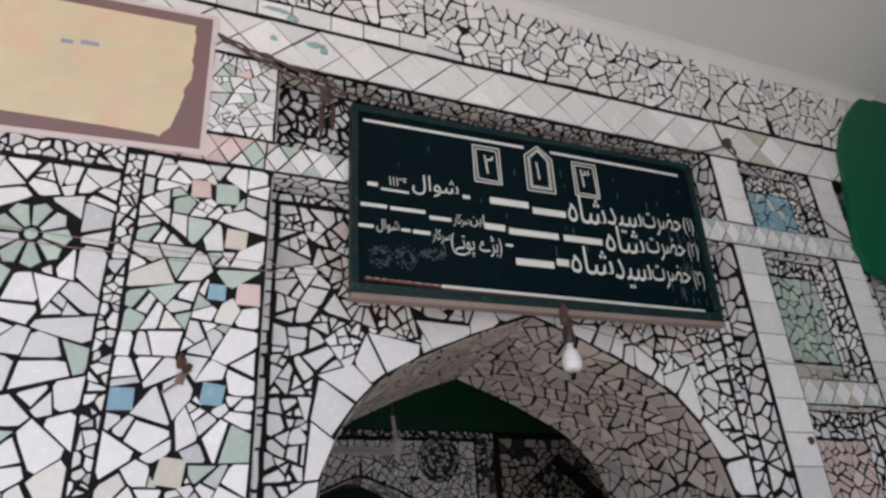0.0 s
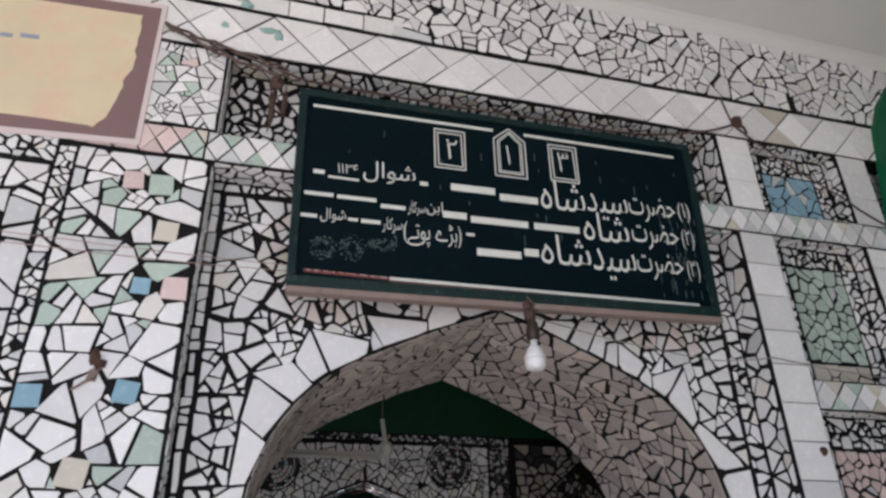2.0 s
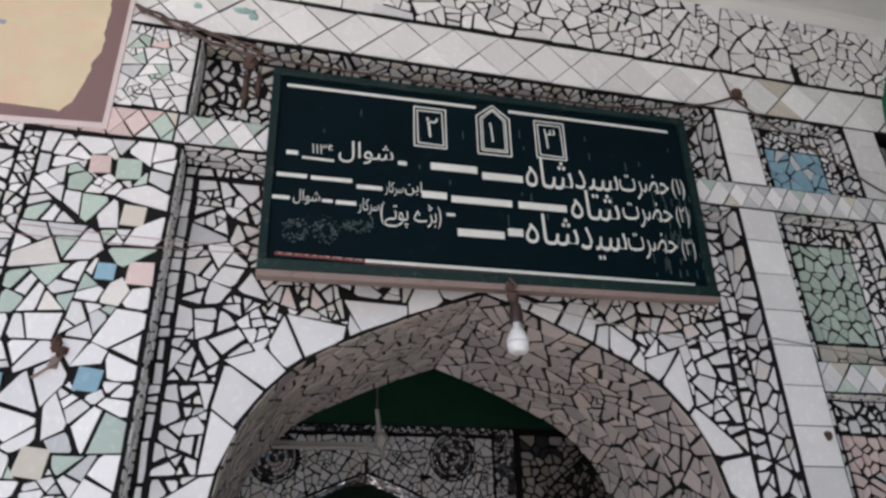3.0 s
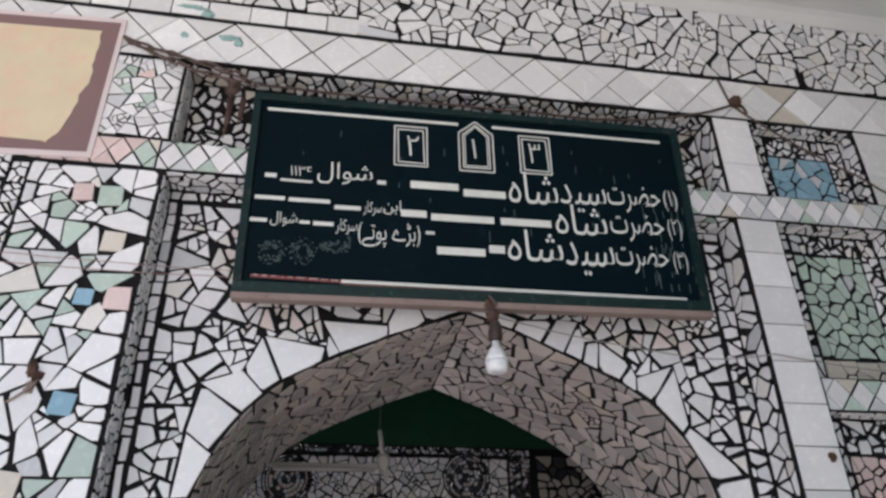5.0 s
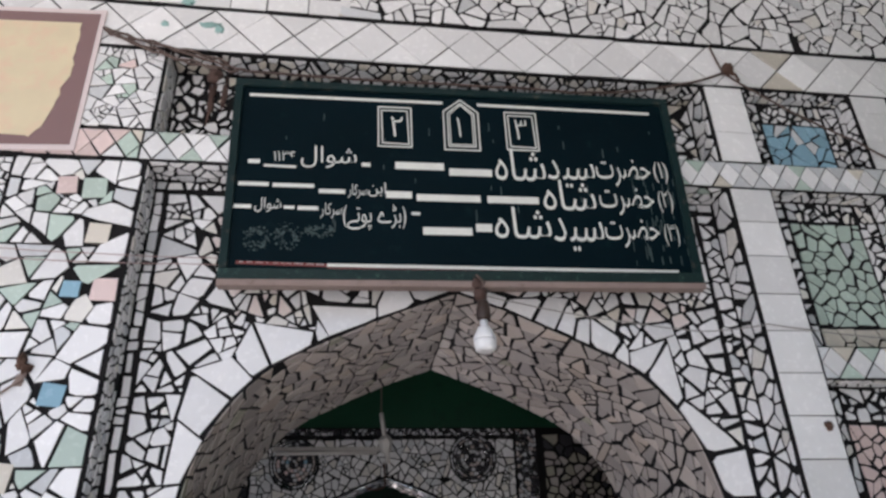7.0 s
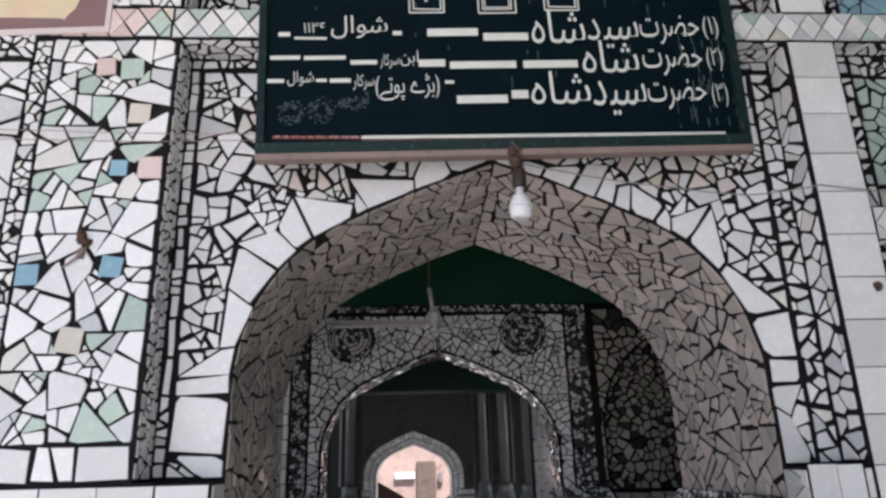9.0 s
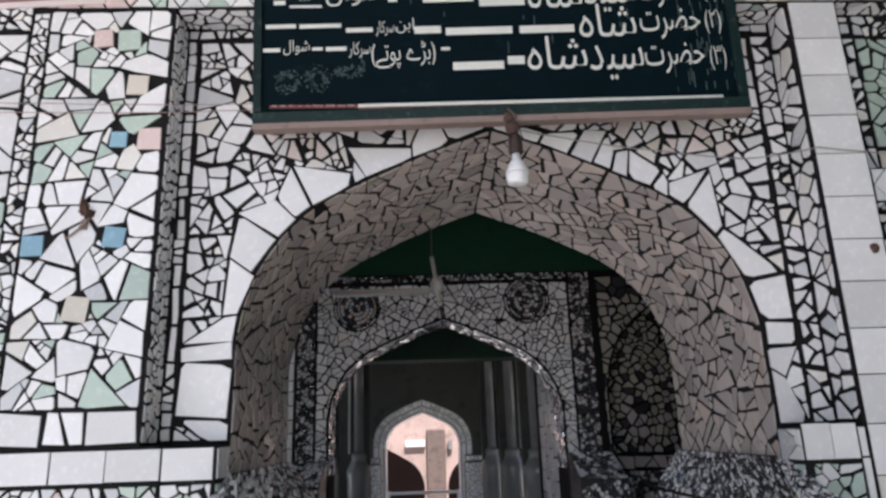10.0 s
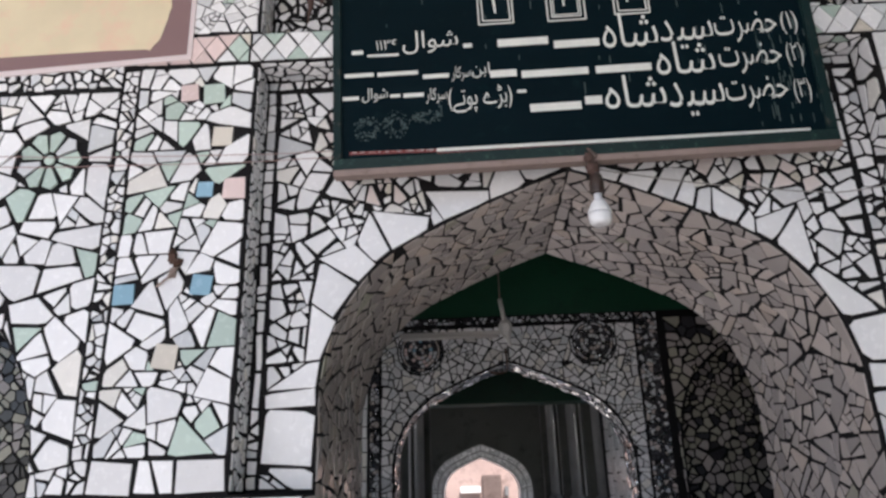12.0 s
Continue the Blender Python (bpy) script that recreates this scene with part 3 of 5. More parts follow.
cells, whole = set_tiles(broken(PX0 + 0.006, 1.660, PX1 - 0.006, 2.880, 0.070, 1.0, 1.0), [(x, z, r * 0.9, kind) for x, z, r, kind in spots if kind in ("blue", "pink", "beige") or z > 2.7])
lay(wall_pilaster, cells, on_y(F), accents(mix_of(white=71, green=16, cream=5, grey=8), cells, [s for s in spots if s[3] in ("green", "grey") and s[1] < 2.7]), 0.0033, most=230)
for poly, kind in whole:
    lay(wall_pilaster, [poly], on_y(F - 0.0012), lambda x, z: kind, 0.0012)
foot_row = [[(a, 1.566), (b, 1.566), (b - 0.004, 1.652), (a + 0.002, 1.656)] for a, b in ((-1.350, -1.224), (-1.222, -1.112), (-1.110, -0.972))]
lay(wall_pilaster, crack(foot_row, 0.3, 0.001), on_y(F), mix_of(white=1), 0.0028, most=10)
cells = broken(-1.19, 3.005, PX1 - 0.006, 3.335, 0.050, 1.0, 0.8)
up_mix = accents(mix_of(white=80, green=10, pink=3, grey=7), cells, [(-1.08, 3.26, 0.05, "pink"), (-1.07, 3.14, 0.05, "green")])
wall_pilaster_upper = structure("wall_pilaster_upper", box(-1.36, F - 0.003, 3.000, PX1 - 0.002, F, 3.34), GROUT, "upper pilaster block of small pale shards")
lay(wall_pilaster_upper, cells, on_y(F - 0.003), up_mix, 0.0028)
# side strip and the panel over the side arch
side_line = arch_line(CXL, side_half, 0.0)
lay(wall_pilaster, voronoi(-1.401, 1.566, -1.350, 2.875, 0.031, 1.0), on_y(F), WHITES, 0.0044, most=60)
wall_side = structure("wall_side_panel", box(-2.6, F - 0.003, 2.62, -1.402, F, 2.985), GROUT, "panel of large white shards with a green flower")
ROS = (-1.603, 2.563)
petals = []
for k in range(9):
    a = math.tau * k / 9
    petals.append([(ROS[0] + r * math.cos(a + d), ROS[1] + r * math.sin(a + d)) for r, d in ((0.026, -0.30), (0.092, -0.30), (0.105, 0.0), (0.092, 0.30), (0.026, 0.30))])
hub = [(ROS[0] + 0.018 * math.cos(math.tau * k / 9), ROS[1] + 0.018 * math.sin(math.tau * k / 9)) for k in range(9)]


def round_line(c, r, n=40):
    return [(c[0] + r * math.cos(math.tau * k / n), c[1] + r * math.sin(math.tau * k / n)) for k in range(n + 1)]


def outside_side_arch(x, z):
    dx = abs(x - CXL)
    if z < 1.62:
        return dx > 0.787
    if dx >= 0.787:
        return True
    i = next(i for i, h in enumerate(side_half) if h[0] <= dx)
    a, b = side_half[max(i - 1, 0)], side_half[i]
    k = 0 if a[0] == b[0] else (a[0] - dx) / (a[0] - b[0])
    return z > a[1] + k * (b[1] - a[1])


cells = broken(-2.30, 1.566, -1.403, 2.80, 0.082, 1.0, 1.0)
cells = cut_by_curve(cells, side_line, outside_side_arch, 0.004)
cells = cut_by_curve(cells, round_line(ROS, 0.106), lambda x, z: math.hypot(x - ROS[0], z - ROS[1]) > 0.106)
low = [c for c in cells if max(p[1] for p in c) <= 2.62]
wall_side_mix = mix_of(white=88, green=5, grey=4, cream=3)
lay(wall_side, petals, on_y(F - 0.003), lambda x, z: rng.choice(("green", "grey", "green")), 0.0024, name="petal_tile")
lay(wall_side, [hub], on_y(F - 0.003), lambda x, z: "green", 0.001, name="petal_tile")
lay(wall_main, low, on_y(F), wall_side_mix, 0.0038, most=90)
lay(wall_side, [c for c in cells if max(p[1] for p in c) > 2.62], on_y(F - 0.003), wall_side_mix, 0.0038, most=200)
lay(wall_side, voronoi(-2.30, 2.812, -1.405, 2.98, 0.036, 0.95), on_y(F - 0.003), WHITES, 0.0052, most=90)

# frieze: a row of whole tiles, broken white tiles above it, large diamonds below
frieze_up = structure("wall_frieze_upper", box(-3.3, F - 0.003, 3.643, 2.3, F, 3.934), GROUT, "upper frieze of broken white tiles under the ceiling")
frieze_low = structure("wall_frieze_middle", box(-0.395, F - 0.003, 3.556, 2.3, F, 3.6425), GROUT, "lower course of broken white tiles in the frieze")
frieze_mix = mix_of(white=94, cream=4, grey=2)
cells = broken(-0.392, 3.558, 2.25, 3.933, 0.062, 1.0, 0.6)
lay(frieze_up, sorted((c for c in cells if middle(c)[1] > 3.66), key=lambda c: abs(middle(c)[0])), on_y(F - 0.003), frieze_mix, 0.0040, most=240, name="frieze_shard")
lay(frieze_low, [c for c in cells if middle(c)[1] <= 3.66], on_y(F - 0.003), frieze_mix, 0.0040, most=120, name="frieze_shard")
lay(frieze_up, broken(-2.0, 3.645, -0.394, 3.933, 0.062, 1.0, 0.6), on_y(F - 0.003), frieze_mix, 0.0040, most=60, name="frieze_shard")
row, x = [], -2.2
while x < -0.48:
    w = 0.125 + 0.03 * rng.random()
    row.append([(x, 3.560), (x + w, 3.560), (x + w, 3.634 + 0.006 * rng.random()), (x, 3.634 + 0.006 * rng.random())])
    x += w
lay(wall_frieze, row, on_y(F), mix_of(white=96, green=4), 0.0022, most=40, name="border_tile")
lay(wall_frieze, [[(x, 3.560), (-0.398, 3.560), (-0.398, 3.625), (x, 3.640)]], on_y(F), mix_of(beige=1), 0.0022, name="border_tile")
lay_diamonds(wall_frieze, -2.054, 1.894, 3.352, 3.543, 0.188, F, lambda k, x: "beige" if k == "half" and 1.25 < x < 1.4 else "white", 0.0021)

# string course of small diamonds
def band_tone(k, x):
    if x < -1.03:
        return "pink" if rng.random() < 0.8 else "white"
    if k == "whole":
        return "white" if x > 0.95 or rng.random() < 0.85 else "green"
    return rng.choices(("green", "white", "beige", "grey"), (6, 2, 1, 1) if x < 0.95 else (3, 1, 2, 6))[0]


band_left = structure("wall_band_west", box(-1.40, F - 0.003, 2.888, -0.9915, F, 2.998), GROUT, "narrow band of pink and green diamond tiles")
lay_diamonds(band_left, -1.3695, -0.992, 2.890, 2.996, 0.0755, F - 0.003, band_tone)
lay_diamonds(wall_band, -0.991, 1.913, 2.890, 2.996, 0.0785, F, band_tone)

# arch bay: side strips, top strip, returns, spandrels, ring of big pieces
bay = structure("wall_spandrel", box(BX0 + 0.001, R - 0.002, 2.846, BX1 - 0.001, R, 2.886), GROUT, "spandrels of broken white tile round the arch")
bay_east = structure("wall_spandrel_east", box(CX + 0.02, R - 0.002, 2.8385, 0.905, R, 2.8450), GROUT, "eastern spandrel of broken white tile")
lay(wall_band, voronoi(BX0 + 0.004, F + 0.005, BX1 - 0.004, R - 0.005, 0.036, 0.9), on_z(2.888, -1), WHITES, 0.0052, most=40)
lay(bay, voronoi(BX0 + 0.004, 2.852, BX1 - 0.004, 2.884, 0.03, 0.9), on_y(R - 0.002), WHITES, 0.0050, most=50)
SX0, SX1 = -0.920, 0.912
strip_mix = mix_of(white=88, cream=6, grey=6)
lay(wall_main, voronoi(BX0 + 0.004, 1.566, SX0 - 0.008, 2.846, 0.034, 1.25), on_y(R), strip_mix, 0.0050, most=60)
lay(wall_main, voronoi(SX1 + 0.010, 1.566, BX1 - 0.004, 2.846, 0.042, 1.15), on_y(R), strip_mix, 0.0058, most=90)
lay(wall_pilaster, voronoi(F + 0.004, 1.566, R - 0.006, 2.885, 0.029, 1.2, extra=0.3), on_x(PX1, 1), mix_of(white=10, grey=2, cream=1), 0.0048, most=60)
lay(wall_pilaster, voronoi(F + 0.004, 3.005, R - 0.006, 3.34, 0.036, 1.2), on_x(PX1, 1), mix_of(white=8, grey=3, cream=2), 0.0036, most=20)
lay(wall_pillar, voronoi(F + 0.006, 1.566, R - 0.006, 2.885, 0.05, 1.3), on_x(0.990, -1), WHITES, 0.0052, most=60)
lay(wall_pillar, voronoi(F + 0.006, 3.005, R - 0.006, 3.34, 0.045, 1.2), on_x(0.990, -1), WHITES, 0.0052, most=30)


def arch_height(half, dx):
    """Height of the intrados at a distance from the axis."""
    if dx >= half[0][0]:
        return -1.0
    i = next(i for i, h in enumerate(half) if h[0] <= dx)
    a, b = half[max(i - 1, 0)], half[i]
    k = 0 if a[0] == b[0] else (a[0] - dx) / (a[0] - b[0])
    return a[1] + k * (b[1] - a[1])


def along(line):
    """Cumulated lengths of a line."""
    s = [0.0]
    for a, b in zip(line, line[1:]):
        s.append(s[-1] + math.hypot(b[0] - a[0], b[1] - a[1]))
    return s


def at(line, lengths, s):
    i = max(0, min(len(line) - 2, int(np.searchsorted(lengths, s)) - 1))
    k = (s - lengths[i]) / max(1e-9, lengths[i + 1] - lengths[i])
    return line[i][0] + k * (line[i + 1][0] - line[i][0]), line[i][1] + k * (line[i + 1][1] - line[i][1])


ring_cells, outer_line = [], []
for side in (-1, 1):
    inner = [(0.787, 1.566)] + main_half
    li = along(inner)
    total = li[-1]
    cuts = [0.0]
    while cuts[-1] < total - 0.1:
        cuts.append(cuts[-1] + rng.choice((0.06, 0.08, 0.10, 0.13, 0.16)))
    cuts[-1] = total
    rim = []
    for s in cuts:
        x, z = at(inner, li, s)
        xa, za = at(inner, li, max(0, s - 0.02))
        xb, zb = at(inner, li, min(total, s + 0.02))
        nx, nz = zb - za, xa - xb
        d = math.hypot(nx, nz)
        w = rng.choice((0.045, 0.07, 0.10, 0.13, 0.16))
        lean = (rng.random() - 0.5) * 0.06
        ox, oz = x + nx / d * w + lean * (xb - xa) / d, z + nz / d * w + lean * (zb - za) / d
        limit = 0.942 if side < 0 else 0.884
        if (ox > limit - 0.035 and z < 2.1) or ox > limit:
            ox, oz = limit, z + 0.3 * (oz - z)
        if s == total:
            ox, oz = 0.0, z + 0.075
        rim.append(((x + 0.004 * nx / d, z + 0.004 * nz / d), (ox, oz)))
    for (a, b), (c, d) in zip(rim, rim[1:]):
        ring_cells.append([(CX + side * p[0], p[1]) for p in (a, c, d, b)])
    edge = [(CX + side * r[1][0], r[1][1]) for r in rim]
    outer_line = edge + outer_line[1:] if side == -1 and not outer_line else outer_line + edge[::-1][1:]
lay(bay, ring_cells, on_y(R - 0.002), mix_of(white=1), 0.0038, most=60, name="arch_ring_tile")


def beyond_ring(x, z):
    side = -1 if x < CX else 1
    line = [p for p in outer_line if (p[0] - CX) * side >= -1e-6]
    inside = False
    poly = [(CX, 1.0)] + [(CX + side * 0.787, 1.0)] + sorted(line, key=lambda p: outer_line.index(p) * (1 if side < 0 else -1))
    j = len(poly) - 1
    for i in range(len(poly)):
        a, b = poly[i], poly[j]
        if (a[1] > z) != (b[1] > z) and x < (b[0] - a[0]) * (z - a[1]) / (b[1] - a[1]) + a[0]:
            inside = not inside
        j = i
    return not inside


plain_spandrel, stained_spandrel = mix_of(white=90, cream=6, beige=2, grey=2), mix_of(white=45, cream=25, blush=24, beige=6)


def spandrel_tone(x, z):
    return stained_spandrel(x, z) if z > 2.40 and -0.75 < x < 0.85 else plain_spandrel(x, z)


for x0, x1 in ((SX0, CX), (CX, SX1)):
    big = broken(x0, 1.566, x1, 2.838, 0.060, 1.0, 1.4)
    for _ in range(2):
        big = [q for c in big for q in (crack([c], 0.7, 0.0008) if math.hypot(middle(c)[0] + 0.66, middle(c)[1] - 2.40) < 0.075 else [c])]
    big = cut_by_curve(big, outer_line, beyond_ring, 0.0)
    lay(bay if x0 < 0 else bay_east, big, on_y(R), spandrel_tone, 0.0049, most=230)
# upper niche behind the sign
niche_up = structure("wall_upper_niche", box(BX0 + 0.001, R - 0.003, 3.0, BX1 - 0.001, R, 3.343), GROUT, "recess of small shards behind the sign board")
lay(niche_up, shatter(BX0 + 0.004, 3.004, BX1 - 0.004, 3.34, 0.042), on_y(R - 0.003), mix_of(white=78, cream=10, beige=8, grey=4), 0.0072, most=120)
lay(wall_frieze, voronoi(BX0 + 0.004, F + 0.006, BX1 - 0.004, R - 0.005, 0.04, 0.8), on_z(3.345, -1), mix_of(white=7, cream=2, beige=2, grey=2), 0.006, most=30)

# flat pillars of whole tiles
for wall, x0, x1 in ((wall_pillar, 0.990, 1.155), (wall_pillar_b, 1.605, 1.770)):
    joints = [2.884, 2.752, 2.620, 2.482, 2.354, 2.216, 2.084, 1.957, 1.821, 1.692, 1.559, 1.425, 1.29]
    if x0 > 1.5:
        joints = [z + 0.045 for z in joints]
        joints[0] = 2.884
    tiles = []
    for line in (joints, [3.343, 3.262, 3.131, 3.000]):
        for top, low in zip(line, line[1:]):
            tiles.append([(x0 + 0.008, low), (x1 - 0.004, low), (x1 - 0.004, top), (x0 + 0.008, top)])
    lay(wall, tiles, on_y(F), mix_of(white=95, cream=5), 0.0016, name="square_tile")

# ledge of whole tiles and the dado of small shards below
edge_tiles = [[(x, 1.469), (x + 0.1415, 1.469), (x + 0.1415, 1.553), (x, 1.553)] for x in [-0.765 - 0.143 * k for k in range(1, 2)]]
edge_tiles += [[(0.815, 1.469), (0.893, 1.469), (0.893, 1.566), (0.815, 1.566)], [(0.893, 1.469), (0.965, 1.469), (0.965, 1.566), (0.893, 1.566)]]
edge_tiles = [[(PX1 + 0.062, 1.469), (-0.766, 1.469), (-0.766, 1.553), (PX1 + 0.062, 1.553)]] + edge_tiles[1:]
lay(wall_dado, edge_tiles, on_y(F), mix_of(white=1), 0.0018, name="ledge_tile")
west_ledge = structure("wall_ledge_west", box(-1.512, F - 0.003, 1.0, -0.905, F, 1.5595), GROUT, "ledge of whole white tiles along the pilaster's foot")
lay(west_ledge, [[(x, 1.469), (x + 0.1425, 1.469), (x + 0.1425, 1.553), (x, 1.553)] for x in (-1.475, -1.332, -1.190, -1.047)], on_y(F - 0.003), mix_of(white=1), 0.0018, name="ledge_tile")
lay(west_ledge, voronoi(-1.51, 1.0, -1.05, 1.461, 0.034, 1.0, extra=0.3), on_y(F - 0.003), mix_of(white=75, green=10, pink=4, grey=11), 0.0034, most=150)
lay(west_ledge, voronoi(-1.045, 1.0, -0.91, 1.461, 0.033, 1.0, extra=0.3), on_y(F - 0.003), mix_of(white=25, green=70, grey=5), 0.0034, most=60)
lay(wall_dado, voronoi(-0.902, 1.0, -0.77, 1.461, 0.033, 1.0, extra=0.3), on_y(F), mix_of(white=25, green=70, grey=5), 0.0034, most=60)
lay(wall_dado, voronoi(0.83, 1.0, 0.962, 1.461, 0.031, 1.0, extra=0.3), on_y(F), mix_of(white=20, green=75, grey=5), 0.0034, most=60)

lay(wall_dado, voronoi(0.967, 1.0, 0.989, 1.552, 0.022, 4.0, 0.2, 0.0), on_y(F), mix_of(white=8, grey=2), 0.0022, most=8)

# niches between the flat pillars
for x0, x1, zb, zt, px0, px1, pz0, pz1, tone in ((1.155, 1.605, 2.998, 3.345, 1.262, 1.528, 3.03, 3.243, "blue"), (1.155, 1.605, 2.305, 2.888, 1.252, 1.525, 2.40, 2.80, "green"), (1.155, 1.605, 1.2, 2.196, 1.245, 1.53, 1.2, 2.075, "pink")):
    small = mix_of(white=80, cream=10, grey=10)
    lay(wall_niche, voronoi(px0, pz1 + 0.004, px1, zt - 0.003, 0.036, 0.9), on_y(NY), small, 0.0068, most=30)
    lay(wall_niche, voronoi(x0 + 0.004, zb + 0.003, px0 - 0.004, zt - 0.003, 0.036, 1.2), on_y(NY), small, 0.0068, most=25)
    lay(wall_niche, voronoi(px1 + 0.004, zb + 0.003, x1 - 0.004, zt - 0.003, 0.036, 1.2), on_y(NY), small, 0.0068, most=25)
    lay(wall_niche, voronoi(px0, pz0, px1, pz1, 0.05, 1.0, extra=0.5), on_y(NY), mix_of(**{tone: 94, "grey": 6}), 0.0028 if tone == "blue" else 0.0040, most=30)
    if pz0 > zb + 0.05:
        lay(wall_niche, voronoi(px0, zb + 0.004, px1, pz0 - 0.004, 0.08, 0.7), on_y(NY), mix_of(beige=5, green=3, grey=2), 0.003, most=20)
    lay(wall_niche, voronoi(x0 + 0.004, F + 0.004, x1 - 0.004, NY - 0.005, 0.034, 0.9), on_z(zt, -1), small, 0.0056, most=12)
    lay(wall_pillar_b, voronoi(F + 0.004, zb + 0.004, NY - 0.005, zt - 0.004, 0.034, 1.2), on_x(1.605, -1), small, 0.0056, most=25)
lay(wall_return, voronoi(F + 0.003, 1.5, NY - 0.004, 3.34, 0.034, 1.1), on_x(1.92, -1), mix_of(white=6, grey=5, green=2), 0.003, most=80)
lay(wall_niche, voronoi(1.775, 1.5, 1.92, 2.88, 0.045), on_y(NY), WHITES, 0.0052, most=20)
lay(wall_niche, voronoi(1.775, 3.0, 1.92, 3.34, 0.045), on_y(NY), mix_of(grey=4, green=4, white=2), 0.005, most=20)
lay_diamonds(wall_niche, 1.158, 1.602, 2.199, 2.302, 0.085, F, lambda k, x: "white" if k == "whole" else rng.choice(("green", "grey", "beige")))

# vault of the main arch
front_line = arch_line(CX, main_half, DADO)
back_line = arch_line(CX, main_back_half, DADO)
fl = along(front_line)
TOTAL = fl[-1]
bl = along(back_line)


def on_vault(s, y, d):
    k = (y - R) / (BACK - R)
    q = min(max(s / TOTAL, 0), 1)
    a, b = at(front_line, fl, q * TOTAL), at(back_line, bl, q * bl[-1])
    e0, e1 = at(front_line, fl, max(0, s - 0.01)), at(front_line, fl, min(TOTAL, s + 0.01))
    tx, tz = e1[0] - e0[0], e1[1] - e0[1]
    t = math.hypot(tx, tz)
    return a[0] + k * (b[0] - a[0]) + d * tz / t, y, a[1] + k * (b[1] - a[1]) - d * tx / t


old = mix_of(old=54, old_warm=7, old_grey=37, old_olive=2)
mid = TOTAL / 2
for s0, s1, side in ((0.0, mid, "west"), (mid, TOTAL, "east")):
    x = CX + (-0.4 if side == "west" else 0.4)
    vault = structure("wall_vault_" + side, box(x - 0.3, BACK, 2.62, x + 0.3, BACK + 0.01, 2.7), GROUT, "vault of the arch lined with grey-brown shards, " + side)
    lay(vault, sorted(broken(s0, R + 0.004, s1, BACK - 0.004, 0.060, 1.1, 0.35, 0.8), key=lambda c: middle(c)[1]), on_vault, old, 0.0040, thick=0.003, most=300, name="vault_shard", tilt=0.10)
# a strip of whole tiles at the vault's rear west edge
jamb_strip = structure("wall_jamb_strip", box(-0.80, BACK + 0.012, 1.464, -0.726, BACK + 0.05, 1.95), GROUT, "narrow strip of whole white tiles behind the arch")
z, tiles = 1.47, []
while z < 1.90:
    h = 0.040 + 0.03 * rng.random()
    tiles.append([(-0.757, z), (-0.730, z), (-0.730, z + h), (-0.757, z + h)])
    z += h
lay(jamb_strip, tiles, on_y(BACK + 0.012), mix_of(white=5, cream=2), 0.0024, name="strip_tile")
# returns of the dado beside the jambs
for x, sign in ((CX - 0.787, 1), (CX + 0.787, -1)):
    lay(wall_dado, voronoi(F + 0.004, 1.0, R + 0.018, 1.46, 0.034, 1.0), on_x(x, sign), mix_of(green=5, white=4, grey=3), 0.003, most=30)
    lay(wall_dado, voronoi(F + 0.004, 1.468, R - 0.004, 1.552, 0.06, 1.0), on_x(x, sign), mix_of(white=5, grey=3), 0.002, most=4)

# flared feet of the main arch's jambs, glittering with long mirror chips
def quad_at(a, b, c, d):
    """Places (u, v) in 0..1 on a four-cornered sloping face."""
    a, b, c, d = map(Vector, (a, b, c, d))
    n = (b - a).cross(d - a).normalized()
    return lambda u, v, h: tuple(a.lerp(b, u).lerp(d.lerp(c, u), v) + n * h)


for side, name in ((-1, "wall_jamb_foot_west"), (1, "wall_jamb_foot_east")):
    x_out, x_top, x_in = (CX + side * k for k in (0.797, 0.762, 0.660))
    top = [(x_out, R + 0.004, 1.478), (x_top, R + 0.004, 1.478), (x_top, BACK, 1.478), (x_out, BACK, 1.478)]
    knee = [(x_out, 1.83, 1.340), (x_in, 1.83, 1.340), (x_in, BACK, 1.340), (x_out, BACK, 1.340)]
    bm = bmesh.new()
    rings = [[bm.verts.new(p) for p in ring] for ring in (top, knee, [(x, y, 0.0) for x, y, z in knee])]
    bm.faces.new(rings[0])
    bm.faces.new(rings[2][::-1])
    for p, q in zip(rings, rings[1:]):
        for k in range(4):
            bm.faces.new((p[k], p[(k + 1) % 4], q[(k + 1) % 4], q[k]))
    foot = structure(name, bm, GROUT, "flared foot of the arch's jamb, covered in mirror chips")
    chips = mix_of(mirror=7, white=5, grey=2, dark=5)
    grain, long = (0.022, 2.6) if side < 0 else (0.016, 1.0)
    front = (knee[0], knee[1], top[1], top[0]) if side < 0 else (knee[1], knee[0], top[0], top[1])
    inner = (knee[1], knee[2], top[2], top[1]) if side < 0 else (knee[2], knee[1], top[1], top[2])
    for face in (front, inner):
        wide, high = (Vector(face[1]) - Vector(face[0])).length, (Vector(face[3]) - Vector(face[0])).length
        place = quad_at(*face)
        lay(foot, voronoi(0.002, 0.002, wide - 0.002, high - 0.002, grain, long, extra=0.2), lambda u, v, d: place(u / wide, v / high, d), chips, 0.0022, most=60, name="mirror_chip", least=2e-5, tilt=0.3)
    lay(foot, voronoi(1.84, 1.1, BACK - 0.01, 1.335, 0.020, 1.0), on_x(x_in, -side), chips, 0.0024, most=40, name="mirror_chip", tilt=0.3)
    lay(foot, voronoi(min(x_out, x_in) + 0.004, 1.1, max(x_out, x_in) - 0.004, 1.335, 0.020, 1.0), on_y(1.83), chips, 0.0024, most=30, name="mirror_chip", tilt=0.3)

# the side arch's vault and the far wall seen through it
sl = along(side_line)


